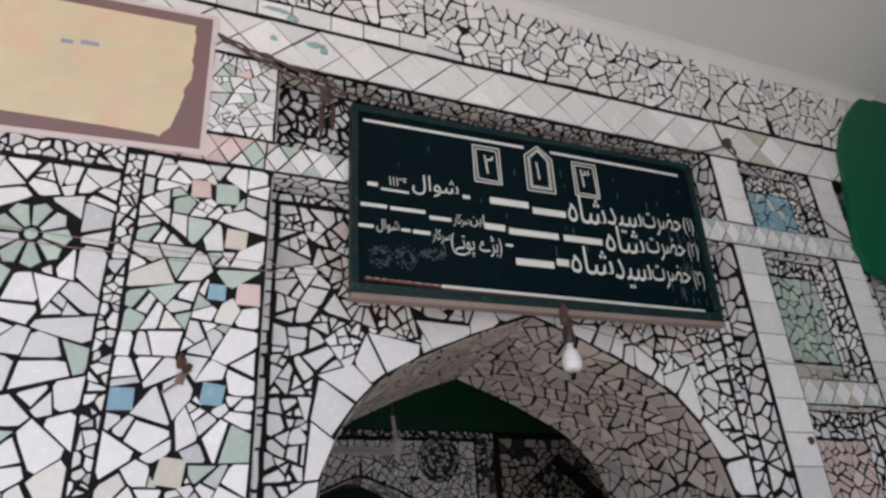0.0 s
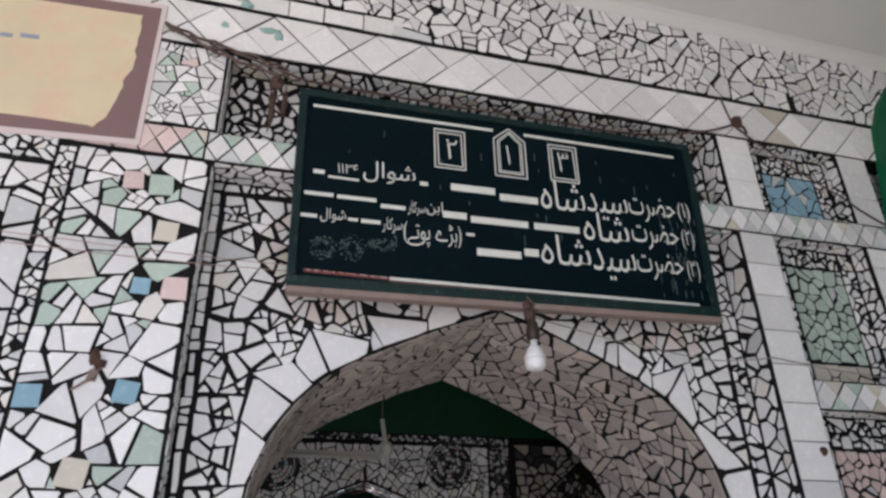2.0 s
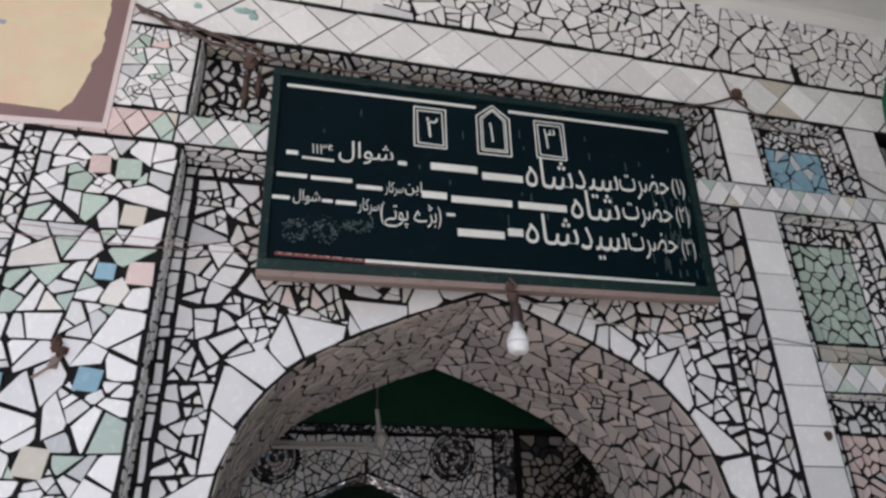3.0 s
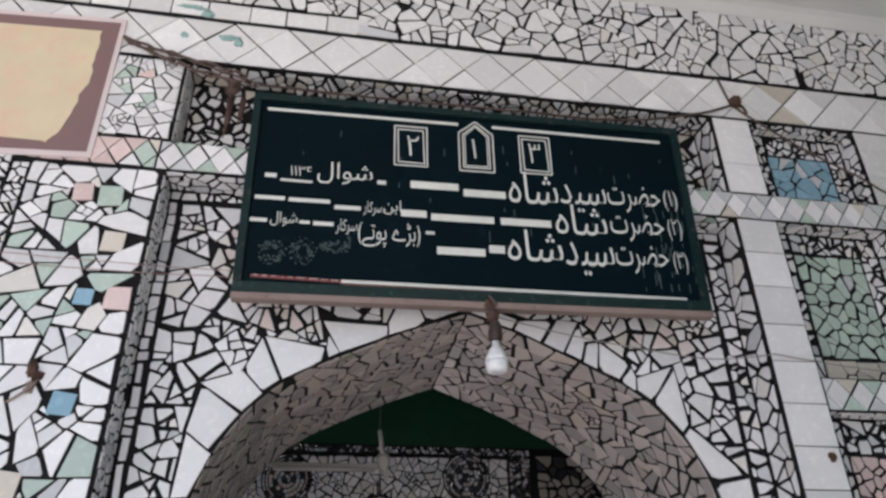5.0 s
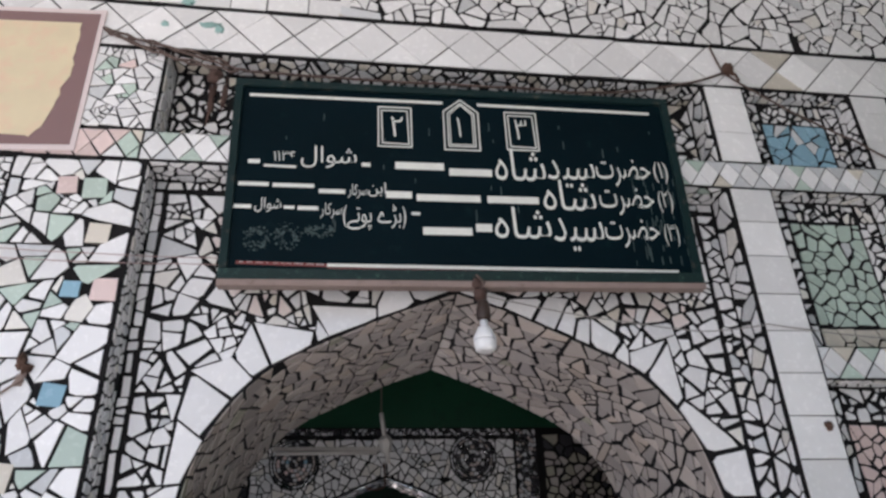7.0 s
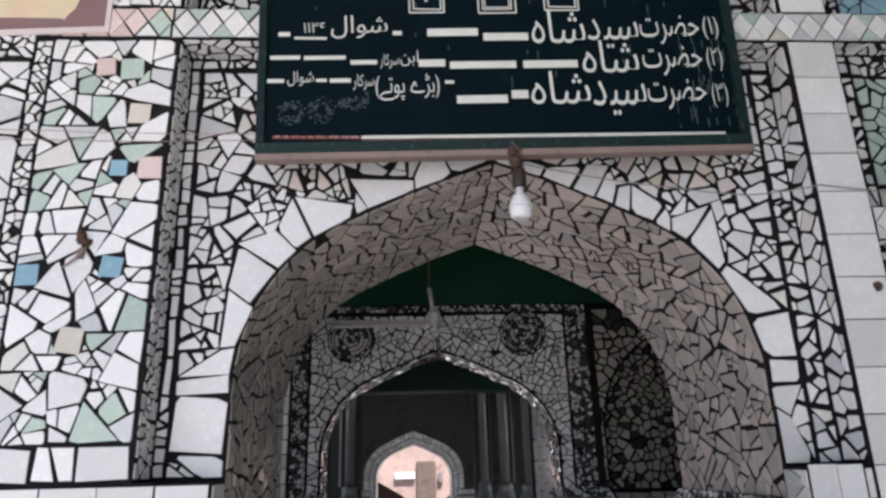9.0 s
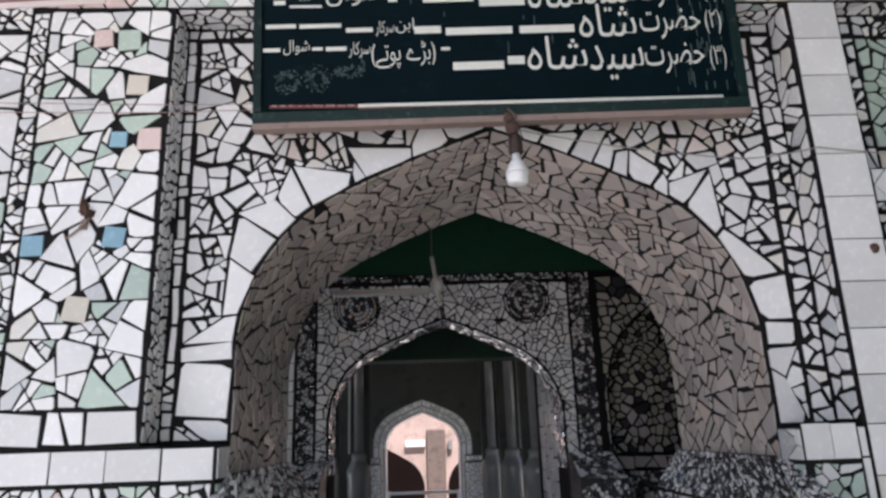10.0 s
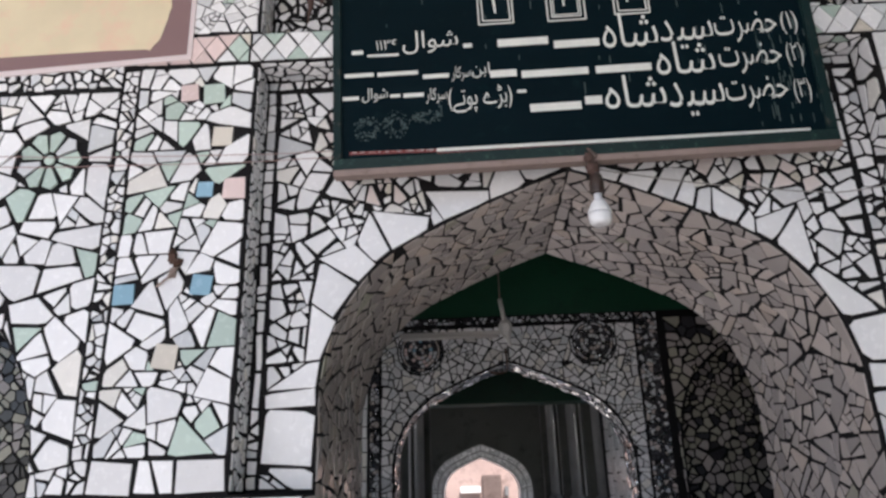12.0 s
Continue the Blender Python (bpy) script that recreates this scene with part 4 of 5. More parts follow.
def on_side(s, y, d):
    a = at(side_line, sl, min(max(s, 0), sl[-1]))
    e0, e1 = at(side_line, sl, max(0, s - 0.01)), at(side_line, sl, min(sl[-1], s + 0.01))
    t = math.hypot(e1[0] - e0[0], e1[1] - e0[1])
    return a[0] + d * (e1[1] - e0[1]) / t, y, a[1] - d * (e1[0] - e0[0]) / t


side_vault = structure("wall_side_vault", box(-2.7, BACK, 2.62, -1.6, BACK + 0.01, 2.7), GROUT, "side arch's vault of dark shards, its shade in the mix")
# Dark chips put the side arch's shade into its tile mix.
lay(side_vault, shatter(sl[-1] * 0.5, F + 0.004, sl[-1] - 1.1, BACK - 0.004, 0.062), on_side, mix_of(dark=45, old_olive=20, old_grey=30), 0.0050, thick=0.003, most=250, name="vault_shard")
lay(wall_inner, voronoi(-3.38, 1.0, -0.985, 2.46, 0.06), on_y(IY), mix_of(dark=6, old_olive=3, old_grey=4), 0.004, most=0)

# inner wall
inner_line = arch_line(CX2, inner_half, 1.0)
def above_inner(x, z):
    return abs(x - CX2) >= 0.675 or z > arch_height(inner_half, abs(x - CX2))


PAN0, PAN1 = -0.835, 0.665
rounds = [(-0.602, 2.302), (0.417, 2.325)]
cells = []
for x0, x1 in ((PAN0, CX2), (CX2, PAN1)):
    cells += broken(x0, 1.42, x1, 2.435, 0.052, 1.0, 0.3, 0.5)
cells = cut_by_curve(cells, inner_line, above_inner, 0.010)
for c in rounds:
    cells = cut_by_curve(cells, round_line(c, 0.138), lambda x, z: math.hypot(x - c[0], z - c[1]) > 0.138)
inner_mix = mix_of(white=12, grey=3, cream=3)
lay(wall_inner, cells, on_y(IY), inner_mix, 0.0034, thick=0.003, most=290)
lay(wall_inner, voronoi(PAN0, 2.455, PAN1, 2.495, 0.018, 1.0), on_y(IY), mix_of(grey=5, dark=2, mirror=4), 0.0022, most=0)
for c, hues in ((rounds[0], ("dark", "blue", "grey", "pink", "dark", "old", "grey")), (rounds[1], ("dark", "grey", "old", "dark", "grey", "mirror"))):
    # rings of chips round a boss, closed by a dark rim
    for r0, r1, count, tones in ((0.006, 0.024, 6, hues), (0.028, 0.050, 12, hues), (0.053, 0.075, 18, hues), (0.078, 0.099, 24, hues), (0.103, 0.115, 32, ("grey", "dark", "old")), (0.120, 0.133, 36, ("grey", "mirror", "dark"))):
        for k in range(count):
            a0, a1 = math.tau * k / count, math.tau * (k + 1) / count
            lay(wall_inner, [[(c[0] + q * math.cos(a), c[1] + q * math.sin(a)) for q, a in ((r0, a0), (r1, a0), (r1, a1), (r0, a1))]], on_y(IY), lambda x, z: rng.choice(tones), 0.0015, thick=0.003, name="medallion_chip", least=1e-5)
for x0, x1 in ((PAN1 + 0.012, 0.80), (-0.97, PAN0 - 0.012)):
    lay(wall_inner, voronoi(x0, 1.42, x1, 2.49, 0.021, 1.2), on_y(IY), mix_of(dark=4, grey=4, mirror=4, old=3), 0.0026, most=0)
# chips on the inner arch's own soffit
il = along(inner_line)


def on_inner(s, y, d):
    a = at(inner_line, il, min(max(s, 0), il[-1]))
    e0, e1 = at(inner_line, il, max(0, s - 0.01)), at(inner_line, il, min(il[-1], s + 0.01))
    t = math.hypot(e1[0] - e0[0], e1[1] - e0[1])
    return a[0] + d * (e1[1] - e0[1]) / t, y, a[1] - d * (e1[0] - e0[0]) / t


lay(wall_inner, voronoi(0.35, IY + 0.004, il[-1] - 0.35, IY + 0.27, 0.036, 0.8), on_inner, mix_of(mirror=16, white=6, dark=2), 0.0030, most=0, tilt=0.3)
cells = []
for k in range(4):
    for n in range(11):
        y, z = IY + 0.285 + 0.142 * k, 0.70 + 0.14 * n + (0.05 if k % 2 else 0.0)
        cells.append([(y, z), (y + 0.142, z), (y + 0.142, z + 0.14), (y, z + 0.14)])
lay(wall_passage_tiles, cells, on_x(0.592, -1), mix_of(grey=5, white=5), 0.0035, name="jamb_tile")
# the blind niche beside it
niche_line = arch_line(bcx, blind, 1.0)
# Dark chips stand in for the weaker light on this niche.
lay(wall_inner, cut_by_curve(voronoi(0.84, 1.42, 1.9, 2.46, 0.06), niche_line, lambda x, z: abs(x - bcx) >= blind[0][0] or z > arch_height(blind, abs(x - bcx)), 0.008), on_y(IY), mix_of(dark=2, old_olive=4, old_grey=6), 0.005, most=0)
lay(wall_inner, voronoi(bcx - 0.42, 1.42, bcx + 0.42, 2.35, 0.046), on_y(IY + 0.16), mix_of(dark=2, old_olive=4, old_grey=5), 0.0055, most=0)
# dado and ledge of the inner wall
lay(wall_inner, voronoi(0.62, 1.34, 1.9, 1.41, 0.07, 1.0), on_y(IY), mix_of(old_grey=5, old=5), 0.003, most=0)
lay(wall_inner, voronoi(0.62, 0.9, 1.9, 1.33, 0.028, 1.0), on_y(IY), mix_of(dark=6, old=4, mirror=3, grey=2), 0.003, most=0)
lay(wall_inner, voronoi(-1.6, 0.9, -0.78, 1.41, 0.028, 1.0), on_y(IY), mix_of(dark=5, old=3, mirror=5, grey=3), 0.003, most=0)


# ---- things on the wall ----
def text_bm(body, x, z, w, h, y, bold=0.010):
    """A word fitted into a box on the sign, as a thin raised mesh."""
    cu = bpy.data.curves.new("word", "FONT")
    cu.body = body
    cu.offset = bold
    ob = bpy.data.objects.new("word", cu)
    scene.collection.objects.link(ob)
    dg = bpy.context.evaluated_depsgraph_get()
    me = bpy.data.meshes.new_from_object(ob.evaluated_get(dg))
    bpy.data.objects.remove(ob)
    co = np.array([v.co for v in me.vertices])
    lo, hi = co.min(0), co.max(0)
    bm = bmesh.new()
    bm.from_mesh(me)
    bpy.data.meshes.remove(me)
    for v in bm.verts:
        v.co = (x + (v.co.x - lo[0]) / (hi[0] - lo[0]) * w, y, z + (v.co.y - lo[1]) / (hi[1] - lo[1]) * h)
    return bm


def sign_board():
    t = thing("sign_board", "dark green painted sign board with white lettering, hung over the arch", "sign")
    t.matrix_world = pose(0.047, 2.012, 2.838, 3.0, -1.1, 0)
    w, h = 0.757, 0.366
    part("panel", box(-w + 0.02, 0, -h + 0.02, w - 0.02, 0.02, h - 0.02), BOARD, t, "blackish green painted panel, scratched")
    for a in ((-w, -0.012, h - 0.028, w, 0.025, h), (-w, -0.012, -h + 0.016, w, 0.025, -h + 0.052), (-w, -0.012, -h + 0.052, -w + 0.026, 0.025, h - 0.028), (w - 0.03, -0.012, -h + 0.052, w, 0.025, h - 0.028)):
        part("frame_rail", box(*a, bevel=0.004), BOTTOMRAIL if a[5] < 0 else BOARDFRAME, t, "chipped green frame")
    part("bottom_lath", box(-w, -0.014, -h - 0.004, w, 0.03, -h + 0.016, bevel=0.003), RAWWOOD, t, "bare weathered wooden lath")

    def put(x0, z0, x1, z1, name="bar", mat=WHITEPAINT, y=-0.0015):
        part(name, box(x0, y, z0, x1, 0.0, z1), mat, t)

    def stroke(a, b, th, name="box_line", mat=WHITEPAINT):
        dx, dz = b[0] - a[0], b[1] - a[1]
        d = math.hypot(dx, dz)
        nx, nz = -dz / d * th / 2, dx / d * th / 2
        q = [(a[0] + nx, a[1] + nz), (b[0] + nx, b[1] + nz), (b[0] - nx, b[1] - nz), (a[0] - nx, a[1] - nz)]
        part(name, prism(q, q, -0.0015, 0.0), mat, t)

    stroke((-0.710, 0.308), (-0.066, 0.309), 0.0105, "line")
    stroke((0.055, 0.308), (0.683, 0.303), 0.0105, "line")
    stroke((-0.442, -0.299), (0.679, -0.308), 0.0105, "line")
    stroke((-0.708, -0.293), (-0.442, -0.300), 0.010, "line", REDPAINT)
    r = random.Random(3)
    x = -0.700
    while x < -0.45:
        n = r.uniform(0.008, 0.03)
        stroke((x, -0.2905 - 0.027 * (x + 0.708)), (x + n, -0.2905 - 0.027 * (x + n + 0.708)), 0.004, "line")
        x += n + r.uniform(0.006, 0.014)
    stroke((-0.442, -0.3085), (0.12, -0.3125), 0.004, "line", REDPAINT)
    # numbered boxes, drawn double by a shaky hand
    for x0, z0, w_, h_ in ((-0.286, 0.127, 0.110, 0.155), (0.149, 0.131, 0.110, 0.151)):
        for g, th in ((0.0, 0.0045), (0.013, 0.004)):
            c = [(x0 + g, z0 + g), (x0 + w_ - g * 0.7, z0 + g * 0.8), (x0 + w_ - g, z0 + h_ - g), (x0 + g * 0.8, z0 + h_ - g)]
            for a, b in zip(c, c[1:] + c[:1]):
                stroke(a, b, th)
    for g, th in ((0.0, 0.0045), (0.014, 0.004), (0.021, 0.003)):
        x0, x1, z0, z1, tip = -0.065 + g, 0.055 - g, 0.123 + g, 0.275 - g * 0.5, 0.325 - g
        c = [(x0, z0), (x1, z0), (x1, z1), ((x0 + x1) / 2, tip), (x0, z1)]
        for a, b in zip(c, c[1:] + c[:1]):
            stroke(a, b, th)

    def word(body, x, z, w_, h_, bold=-0.004):
        part("word", text_bm(body, x, z, w_, h_, -0.0012, bold), WHITEPAINT, t)

    word("\u06f2", -0.244, 0.165, 0.040, 0.080, -0.006)
    word("\u06f1", -0.020, 0.174, 0.013, 0.079, -0.006)
    word("\u06f3", 0.182, 0.173, 0.042, 0.080, -0.006)
    hazrat, sayyid, shawwal = "\ufe95\ufeae\ufec0\ufea3", "\ufeaa\ufef4\ufeb3", "\ufedd\ufe8d\ufeee\ufeb7"
    ibn, grandson = "\ufee6\ufe91\ufe8d", "(\ufbaf\ufe97\ufeee\ufb58 \ufbae\ufb8d\ufe91)"
    shah, sarkar = "\ufee9\ufe8e\ufeb7", "\ufead\ufe8e\ufb90\ufeae\ufeb3"
    for n, x, z in (("\u06f1", 0.659, 0.018), ("\u06f2", 0.656, -0.095), ("\u06f3", 0.656, -0.220)):
        word("(" + n + ")", x, z, 0.050, 0.084, -0.008)
    for body, x, z, w_, h_ in ((hazrat, 0.451, 0.002, 0.194, 0.106), (hazrat, 0.448, -0.108, 0.192, 0.104), (hazrat, 0.451, -0.225, 0.187, 0.103),
                               (sayyid, 0.280, -0.008, 0.165, 0.105), (sayyid, 0.277, -0.240, 0.168, 0.118),
                               (shah, 0.100, 0.012, 0.172, 0.124), (shah, 0.254, -0.094, 0.180, 0.114), (shah, 0.083, -0.199, 0.186, 0.112),
                               (shawwal, -0.534, 0.037, 0.177, 0.081), (shawwal, -0.667, -0.125, 0.081, 0.050),
                               (ibn, -0.319, -0.062, 0.056, 0.052), (sarkar, -0.383, -0.070, 0.060, 0.052), (sarkar, -0.467, -0.142, 0.067, 0.055),
                               (grandson, -0.397, -0.179, 0.196, 0.089)):
        word(body, x, z, w_, h_)
    word("\u06f1\u06f1\u06f3\u06f6", -0.619, 0.058, 0.066, 0.036, -0.006)
    stroke((-0.648, 0.040), (-0.548, 0.038), 0.008, "bar")
    # names and what cannot be read, as plain bars
    for x0, z0, w_, h_ in ((-0.055, 0.024, 0.143, 0.026), (-0.232, 0.042, 0.160, 0.026), (0.066, -0.074, 0.172, 0.025), (-0.165, -0.073, 0.208, 0.024),
                           (-0.263, -0.065, 0.083, 0.024), (0.022, -0.178, 0.052, 0.027), (-0.148, -0.192, 0.157, 0.026), (-0.697, 0.047, 0.036, 0.014),
                           (-0.341, 0.047, 0.028, 0.014), (-0.474, -0.054, 0.082, 0.014), (-0.617, -0.036, 0.128, 0.013), (-0.721, -0.034, 0.092, 0.013),
                           (-0.537, -0.115, 0.063, 0.013), (-0.579, -0.112, 0.032, 0.010), (-0.729, -0.113, 0.052, 0.012), (-0.183, -0.124, 0.028, 0.010)):
        put(x0, z0, x0 + w_, z0 + h_)
    # a rubbed-out line of writing and drips at the weathered end
    rubbed = bmesh.new()
    for mx, mz, rx_, rz in ((-0.655, -0.215, 0.040, 0.040), (-0.565, -0.205, 0.038, 0.045), (-0.470, -0.190, 0.050, 0.020)):
        for k in range(110):
            a, q = r.random() * math.tau, 0.35 + 0.75 * r.random()
            x, z = mx + rx_ * q * math.cos(a), mz + rz * q * math.sin(a)
            n = r.uniform(0.0012, 0.0045)
            add_box(rubbed, x, -0.0009, z, x + n * r.uniform(0.7, 1.8), 0.0, z + n * r.uniform(0.7, 1.8))
    tagged(part("rubbed_writing", rubbed, FADED, t, "rubbed-out line of pale writing"), kind="stuff")
    drips = bmesh.new()
    for k in range(44):
        x, z = r.uniform(0.54, 0.725), r.uniform(-0.30, 0.05)
        add_box(drips, x, -0.0008, z, x + r.uniform(0.0015, 0.004), 0.0, z + r.uniform(0.01, 0.07))
    tagged(part("weathering", drips, FADED, t, "pale weathered streaks"), kind="stuff")
    for k in range(26):
        x, z = -0.70 + 1.38 * r.random(), -0.27 + 0.5 * r.random()
        put(x, z, x + 0.003, z + 0.012 + 0.03 * r.random(), "scratch", FADED, y=-0.0009)
    return t


sign_board()


def poster():
    t = thing("poster", "sand-coloured printed banner with a torn-edge mauve border on the wall", "poster")
    t.matrix_world = pose(-1.183, F - 0.012, 2.904, 0, -0.9, 0)
    w, h = 1.1, 0.59

    def hang(bm):
        # the cloth hangs askew: its far end sags
        for v in bm.verts:
            v.co.z += 0.034 * v.co.x
        return bm
    part("sheet", hang(box(-w, 0, 0, 0, 0.006, h)), POSTEREDGE, t, "pale margin")
    part("border_print", hang(box(-w + 0.018, -0.0015, 0.020, -0.016, 0, h - 0.02)), POSTERMAUVE, t)
    r = random.Random(5)
    edge = [(-w + 0.05, 0.085), (-0.30, 0.062), (-0.150, 0.052), (-0.140, 0.046), (-0.128, 0.066)]
    for k in range(18):
        q = k / 17
        edge.append((-0.112 + 0.046 * min(1, q * 2.0) + 0.012 * (r.random() - 0.5), 0.085 + 0.44 * q))
    edge.append((-w + 0.05, h - 0.06))
    part("sand_print", hang(prism(edge, edge, -0.003, -0.0015)), POSTERTAN, t)
    for x0, x1, z in ((-0.405, -0.352, 0.362), (-0.46, -0.425, 0.355)):
        part("bar", hang(box(x0, -0.0042, z, x1, -0.003, z + 0.016)), POSTERINK, t)
    return t


poster()


def lumpy(bm, centre, size, seed, rough=0.35):
    r = random.Random(seed)
    res = bmesh.ops.create_icosphere(bm, subdivisions=3, radius=1.0)
    off = Vector((r.random() * 9, r.random() * 9, r.random() * 9))
    for v in res["verts"]:
        k = 1 + rough * noise.noise(v.co * 2.2 + off) + 0.4 * rough * noise.noise(v.co * 6 + off)
        v.co = Vector((v.co.x * size[0] * k + centre[0], v.co.y * size[1] * k + centre[1], v.co.z * size[2] * k + centre[2]))
    for f in bm.faces:
        f.smooth = True
    return bm


def bulb():
    t = thing("light_bulb", "unlit milky white bulb in a brown holder under the sign", "light bulb")
    x, y, z = 0.079, 2.022, 2.264
    part("globe", revolve(bmesh.new(), [(0.013, 0.0), (0.022, 0.001), (0.0285, 0.005), (0.0315, 0.012), (0.0335, 0.026), (0.0338, 0.038)], (x, y, z), 24), BULBWHITE, t)
    part("body", revolve(bmesh.new(), [(0.0335, 0.0382), (0.0340, 0.042), (0.0285, 0.054), (0.0235, 0.066), (0.0165, 0.077), (0.0115, 0.081), (0.0115, 0.100)], (x, y, z), 24), BULBWHITE, t)
    part("holder", revolve(bmesh.new(), [(0.012, 0.098), (0.020, 0.100), (0.0215, 0.104), (0.0215, 0.134), (0.019, 0.140), (0.018, 0.154), (0.010, 0.164)], (x, y, z), 18), BAKELITE, t, "brown bakelite holder")
    part("tape_wrap", lumpy(bmesh.new(), (x - 0.006, y - 0.004, z + 0.180), (0.019, 0.013, 0.020), 41, 0.7), RAG, t, "lump of brown tape round the flex")
    part("tape_wrap", lumpy(bmesh.new(), (x - 0.016, y - 0.010, z + 0.212), (0.014, 0.010, 0.016), 42, 0.7), RAG, t, "lump of brown tape round the flex")
    part("flex", tube(bmesh.new(), [(x, y, z + 0.160), (x - 0.012, y - 0.006, z + 0.19), (x + 0.006, y - 0.014, z + 0.215), (x - 0.02, y - 0.016, z + 0.240)], 0.0045), CABLE, t)
    return t


bulb()


def cord(name, label, points_list, radius, mat):
    t = thing(name, label, "cable")
    for p in points_list:
        part("strand", tube(bmesh.new(), p, radius), mat, t)
    return t


Y = F - 0.012
cord("cable_bundle", "bundle of grimy cables sagging from the banner to the sign", [
    sag((-1.185, Y, 3.412), (-0.70, Y - 0.004, 3.262), 0.004, 18, 0.010, 1), sag((-1.185, Y - 0.004, 3.398), (-0.72, Y - 0.008, 3.245), 0.016, 18, 0.016, 2),
    sag((-1.185, Y - 0.008, 3.404), (-0.78, Y - 0.010, 3.255), 0.026, 16, 0.012, 3), sag((-1.10, Y - 0.010, 3.372), (-0.76, Y - 0.004, 3.290), -0.004, 12, 0.014, 4)], 0.0050, CABLE)
cord("cable_run", "thin dark cable along the foot of the frieze", [
    sag((-0.70, Y, 3.262), (0.30, Y - 0.02, 3.250), 0.006, 14, 0.004, 9), sag((0.30, Y - 0.02, 3.250), (1.085, Y, 3.405), 0.05, 16, 0.004, 10)], 0.0052, CABLE)
cord("cable_drop", "thin grey cable slack from the bracket past the niches", [
    sag((1.10, Y, 3.40), (1.55, Y, 3.12), 0.02, 12, 0.004, 12), sag((1.55, Y, 3.12), (1.95, Y, 2.95), 0.03, 10, 0.003, 13), sag((1.09, Y, 3.40), (1.06, Y, 3.54), 0.0, 4, 0.004, 14)], 0.0042, CABLE)
cord("wire_pair", "two thin red-brown wires stretched across the pilaster", [
    sag((-2.1, Y, 2.60), (-0.70, Y, 2.545), 0.012, 14, 0.003, 15), sag((-2.1, Y, 2.565), (-0.70, Y, 2.525), 0.016, 14, 0.003, 16)], 0.0014, REDWIRE)
cord("wire_line", "thin pale wire slack from the bulb across the white pillar", [
    sag((0.09, Y - 0.01, 2.44), (0.83, R - 0.02, 2.385), 0.012, 12, 0.003, 17), sag((0.83, R - 0.02, 2.385), (1.0, F - 0.01, 2.372), 0.005, 5, 0.002, 18), sag((1.0, F - 0.01, 2.372), (1.75, F - 0.008, 2.32), 0.012, 10, 0.003, 19)], 0.0022, WIRE)


rag = thing("rag_knot", "knotted brown rag hanging from the cables beside the sign", "rag")
part("knot", lumpy(bmesh.new(), (-0.800, Y + 0.0, 3.235), (0.022, 0.016, 0.028), 2, 0.8), RAG, rag)
part("tail", lumpy(bmesh.new(), (-0.805, Y + 0.03, 3.155), (0.010, 0.009, 0.085), 3, 0.9), RAG, rag)
part("tail", lumpy(bmesh.new(), (-0.765, Y + 0.03, 3.175), (0.008, 0.008, 0.06), 4, 0.9), RAG, rag)
bracket = thing("cable_clamp", "rusty iron clamp holding the cables on the frieze", "clamp")
part("clamp_body", lumpy(bmesh.new(), (1.108, F - 0.02, 3.425), (0.02, 0.018, 0.024), 6, 0.5), RUST, bracket)
part("pin", tube(bmesh.new(), [(1.108, F + 0.01, 3.43), (1.125, F - 0.03, 3.39), (1.135, F - 0.028, 3.36)], 0.006), RUST, bracket)
hook = thing("wall_hook", "rusty broken hook in a smear of mortar on the pilaster", "hook")
part("stub", lumpy(bmesh.new(), (-1.176, F - 0.008, 2.225), (0.013, 0.016, 0.022), 7, 0.6), RUST, hook)
part("mortar", lumpy(bmesh.new(), (-1.172, F - 0.002, 2.178), (0.014, 0.005, 0.020), 8, 0.7), MORTAR, hook)
part("stub", lumpy(bmesh.new(), (-1.160, F - 0.010, 2.207), (0.013, 0.014, 0.012), 17, 0.7), RUST, hook)
part("splinter", tube(bmesh.new(), [(-1.215, F - 0.010, 2.135), (-1.165, F - 0.014, 2.175), (-1.155, F - 0.012, 2.195)], 0.0035), MORTAR, hook)
for x, z, sx, sz, k in ((-1.00, 3.60, 0.05, 0.010, 31), (-0.93, 3.575, 0.02, 0.016, 32), (-0.995, 3.46, 0.013, 0.014, 33), (-0.84, 3.47, 0.035, 0.012, 34), (-0.81, 3.452, 0.014, 0.018, 35)):
    smear = thing("paint_smear", "smear of teal paint on the white frieze tiles", "stain", "paint smears")
    part("smear_film", lumpy(bmesh.new(), (x, F - 0.0045, z), (sx, 0.0022, sz), k, 0.9), TEALPAINT, smear)
nail = thing("pillar_nail", "small rusty nail in the white pillar", "nail")
part("nail_head", lumpy(bmesh.new(), (1.115, F - 0.008, 2.052), (0.011, 0.012, 0.014), 11, 0.5), RUST, nail)


# ---- things in the hall ----
lamp = thing("batten_light", "unlit dusty tube light hung on a rod in the hall", "lamp")
part("rod", tube(bmesh.new(), [(-0.160, 3.30, 2.385), (-0.150, 3.30, 2.32), (-0.125, 3.30, 2.16)], 0.010, 10), FANWHITE, lamp)
part("suspension_wire", tube(bmesh.new(), [(-0.160, 3.30, HC), (-0.160, 3.30, 2.38)], 0.003), CABLE, lamp)
part("joint", lumpy(bmesh.new(), (-0.14, 3.30, 2.245), (0.03, 0.025, 0.045), 21, 0.3), FANWHITE, lamp)
part("batten", box(-0.635, 3.28, 2.212, -0.165, 3.31, 2.232, bevel=0.004), FANWHITE, lamp)
part("tube", tube(bmesh.new(), [(-0.62, 3.275, 2.205), (-0.18, 3.275, 2.205)], 0.011, 10), FANWHITE, lamp)


loop = thing("hanging_hook", "thin metal hook hanging in the inner arch", "hook")
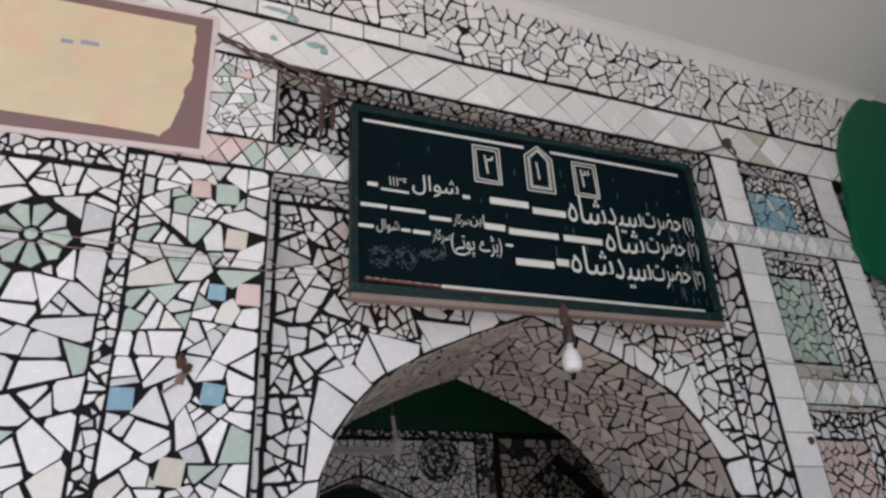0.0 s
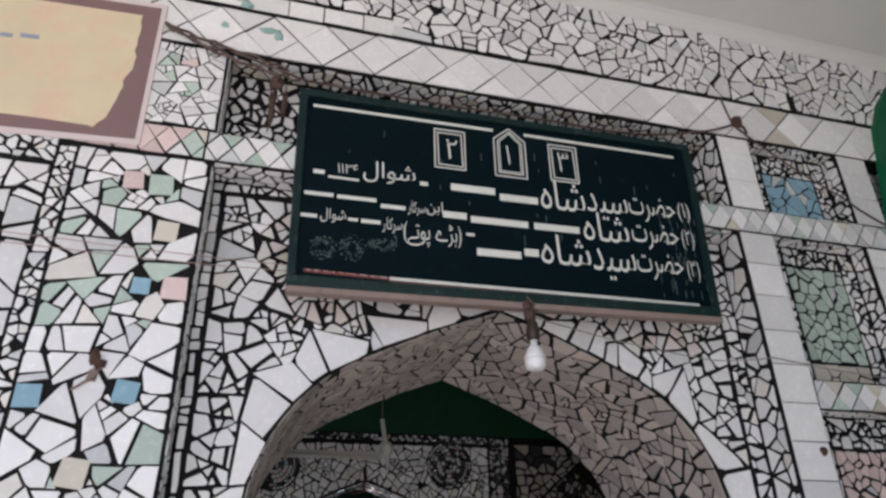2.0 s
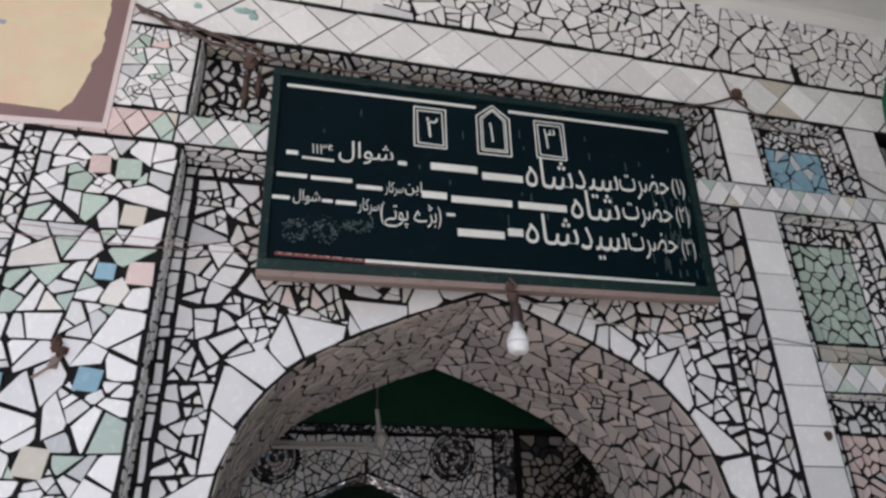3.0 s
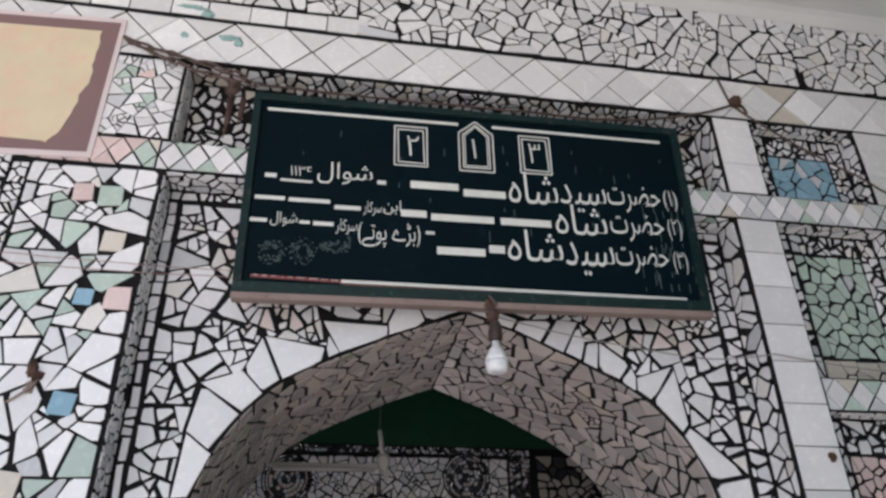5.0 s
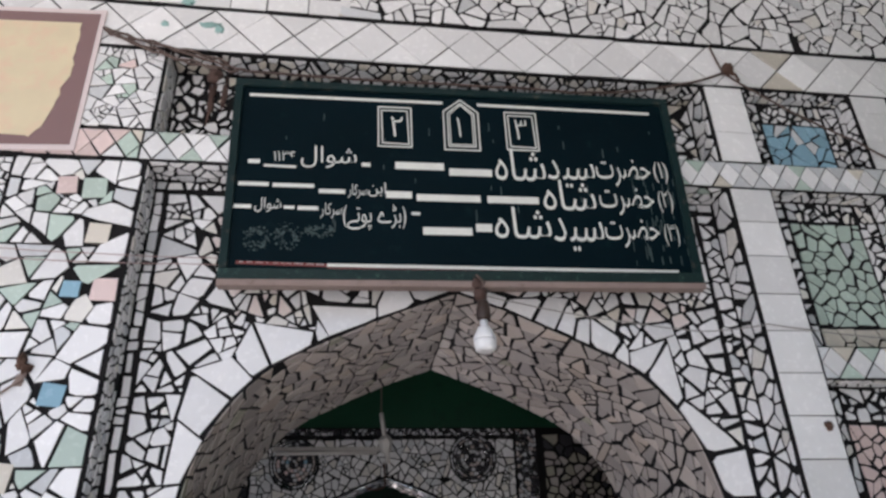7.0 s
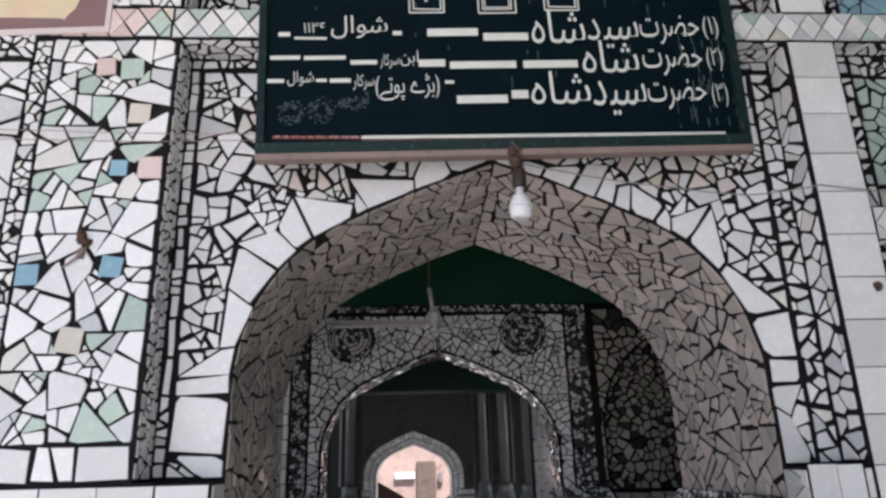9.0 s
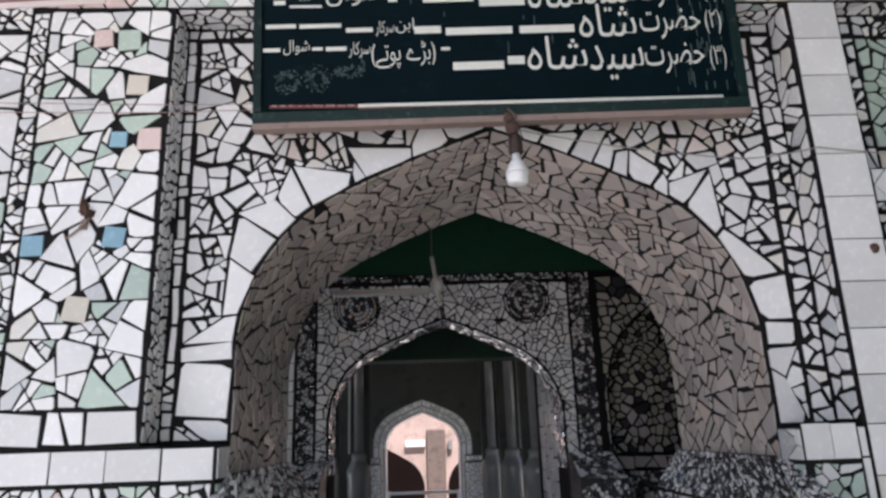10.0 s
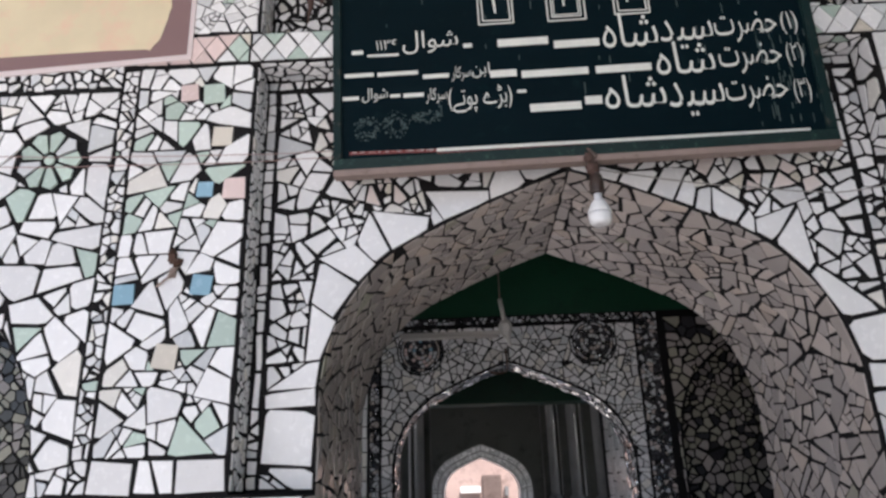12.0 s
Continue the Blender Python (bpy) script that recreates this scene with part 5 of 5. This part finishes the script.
part("hook_wire", tube(bmesh.new(), [(-0.10, IY - 0.02, 2.30), (-0.095, IY - 0.03, 2.21)] + [(-0.15 + 0.055 * math.cos(a), IY - 0.03, 2.175 + 0.02 * math.sin(a)) for a in (0, -0.6, -1.2, -1.8, -2.4, -3.0)], 0.006), RUST, loop)


def flared(x0, x1, y, out, top, drop, foot=0.0):
    """A base that slopes forward from a wall and then falls straight: profile in y and z, drawn out along x."""
    prof = [(y, foot), (y, top), (y - 0.015, top), (y - out, top - drop), (y - out, foot)]
    bm = bmesh.new()
    a = [bm.verts.new((x0, v, z)) for v, z in prof]
    b = [bm.verts.new((x1, v, z)) for v, z in prof]
    bm.faces.new(a)
    bm.faces.new(b[::-1])
    for k in range(len(prof)):
        n = (k + 1) % len(prof)
        bm.faces.new((a[k], b[k], b[n], a[n]))
    bmesh.ops.recalc_face_normals(bm, faces=bm.faces)
    return bm


def pedestal(x0, x1):
    t = thing("arch_pedestal", "polished black pedestal with a sloping top and glittering chips", "pedestal", "pedestals of the inner arch")
    y, out, top, drop = IY - 0.004, 0.30, 1.44, 0.13
    part("block", flared(x0, x1, y, out, top, drop), BLACKSTONE, t)
    w, s = x1 - x0 - 0.004, x0 + 0.002
    lay(t, voronoi(s, 0.95, s + w, top - drop - 0.006, 0.026, 1.0, extra=0.3), on_y(y - out), mix_of(mirror=6, white=6, grey=2, dark=5), 0.0022, most=70, name="chip")
    run = math.hypot(out - 0.015, drop)
    cy, cz = (out - 0.015) / run, drop / run
    lay(t, voronoi(s, 0.004, s + w, run - 0.004, 0.028, 1.0, extra=0.3), lambda u, v, d: (u, y - 0.015 - v * cy - d * cz, top - v * cz + d * cy), mix_of(mirror=8, white=7, dark=4), 0.0022, most=70, name="chip", tilt=0.3)
    return t


pedestal(-1.02, -0.765)
pedestal(0.595, 0.85)


def shaft(x, y, r):
    t = thing("wall_shaft", "polished dark engaged shaft on a flared base", "column", "shafts of the passage")
    s = 1 if x < CX2 else -1
    part("base", revolve(bmesh.new(), [(r * 2.3, 0), (r * 2.3, 1.24), (r * 2.5, 1.27), (r * 2.4, 1.31), (r * 1.7, 1.36), (r * 1.45, 1.39), (r * 1.65, 1.41), (r * 1.2, 1.44)], (x, y, 0), 20), DARKSTONE, t, "flared dark base moulding")
    part("shaft", revolve(bmesh.new(), [(r, 1.42), (r, 2.3), (r * 1.3, 2.36), (r * 1.3, 2.5)], (x, y, 0), 18), DARKSTONE, t)
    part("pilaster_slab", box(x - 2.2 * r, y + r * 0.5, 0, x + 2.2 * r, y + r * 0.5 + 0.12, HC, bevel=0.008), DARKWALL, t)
    # White strip stands in for the bright highlight along the shaft.
    g = sorted((x - s * 2.15 * r, x - s * 1.7 * r))
    part("tile_strip", box(g[0], y + r * 0.5 - 0.012, 1.43, g[1], y + r * 0.5 - 0.001, 2.30, bevel=0.003), JOINED["white"], t, "narrow white strip painted as the shaft's highlight")


for x, y, r in ((-0.95, 5.3, 0.045), (-0.74, 5.75, 0.04), (0.34, 6.0, 0.035), (0.47, 5.7, 0.04), (0.62, 5.4, 0.045)):
    shaft(x, y, r)

door = thing("doorway_surround", "pale mosaic surround of the small arched doorway", "doorway")
bm = bmesh.new()
grow = [(x * 1.30, z + 0.12 * (1 - x / 0.370) ** 0.3 if x < 0.370 else z) for x, z in door_half]
for s in (-1, 1):
    inner = [(CX3 + s * 0.370, 0.3)] + [(CX3 + s * x, z) for x, z in door_half]
    outer = [(CX3 + s * x, z) for x, z in grow][::-1] + [(CX3 + s * grow[0][0], 0.3)]
    prism(inner + outer, inner + outer, DY - 0.05, DY - 0.002, bm)
part("architrave", bm, DARKSTONE, door)
# White lining and jambs added; the court's daylight is put into their colour.
lining = bmesh.new()
for s in (-1, 1):
    lip = [(x * 0.975, z - 0.010) for x, z in door_half]
    ring = [(CX3 + s * (x - 0.001), z - 0.001) for x, z in door_half] + [(CX3 + s * x, z) for x, z in lip][::-1]
    prism(ring, ring, DY - 0.056, DY + 0.29, lining)
part("lining", lining, JOINED["white"], door, "white lining that stands for daylight on the arch")
for s in (-1, 1):
    part("jamb", box(*sorted((CX3 + s * 0.358, CX3 + s * 0.3695))[:1], DY - 0.03, 0.0, max(CX3 + s * 0.358, CX3 + s * 0.3695), DY + 0.29, 1.453), JOINED["white"], door)
for s in (-1, 1):
    foot = part("pedestal", add_box(box(CX3 + s * 0.50 - 0.11, DY - 0.14, 0, CX3 + s * 0.50 + 0.11, DY - 0.052, 1.30, bevel=0.02), CX3 + s * 0.49 - 0.09, DY - 0.13, 1.302, CX3 + s * 0.49 + 0.09, DY - 0.055, 1.36, bevel=0.02), DARKSTONE, door, "pedestal faced with white chips")
    lay(foot, voronoi(CX3 + s * 0.50 - 0.10, 0.9, CX3 + s * 0.50 + 0.10, 1.29, 0.042, 1.0), on_y(DY - 0.14), mix_of(white=9, cream=2), 0.0030, most=60, name="chip")
    lay(foot, voronoi(CX3 + s * 0.49 - 0.08, 1.306, CX3 + s * 0.49 + 0.08, 1.352, 0.04, 1.0), on_y(DY - 0.13), mix_of(white=9, cream=2), 0.003, most=20, name="chip")
chips = []
for s in (-1, 1):
    a = [(CX3 + s * 0.370, 0.9)] + [(CX3 + s * x, z) for x, z in door_half]
    b = [(CX3 + s * grow[0][0], 0.9)] + [(CX3 + s * x, z) for x, z in grow]
    for (p, q), (u, v) in zip(zip(a, a[1:]), zip(b, b[1:])):
        for k0, k1 in ((0.06, 0.45), (0.5, 0.94)):
            f0 = lambda m, n, k: (m[0] + (n[0] - m[0]) * k, m[1] + (n[1] - m[1]) * k)
            chips.append([f0(p, u, k0), f0(q, v, k0), f0(q, v, k1), f0(p, u, k1)])
lay(door, crack(chips, 0.5, 0.001), on_y(DY - 0.05), mix_of(grey=1, white=9), 0.0024, most=160, least=2e-5)
gate = thing("gate", "low gate of white painted bars across the far doorway", "gate")
for z in (0.995, 0.905, 0.70, 0.5, 0.3):
    part("bar_rail", box(CX3 - 0.36, DY + 0.32, z - 0.013, CX3 + 0.36, DY + 0.35, z + 0.013, bevel=0.004), RAIL, gate)
for s in (-1, 1):
    part("gate_post", box(CX3 + s * 0.345 - 0.012, DY + 0.303, -0.2, CX3 + s * 0.345 + 0.012, DY + 0.319, 1.02), RAIL, gate)

tube_light = thing("tube_light", "white tube light fitting on the pink court wall", "lamp")
part("fitting", box(-0.51, 10.33, 1.38, -0.22, 10.398, 1.47, bevel=0.01), RAIL, tube_light)
meter = thing("meter_box", "small dark meter box on the pink court wall", "box")
part("case", box(0.115, 10.33, 1.33, 0.175, 10.398, 1.46, bevel=0.008), DARKSTONE, meter)
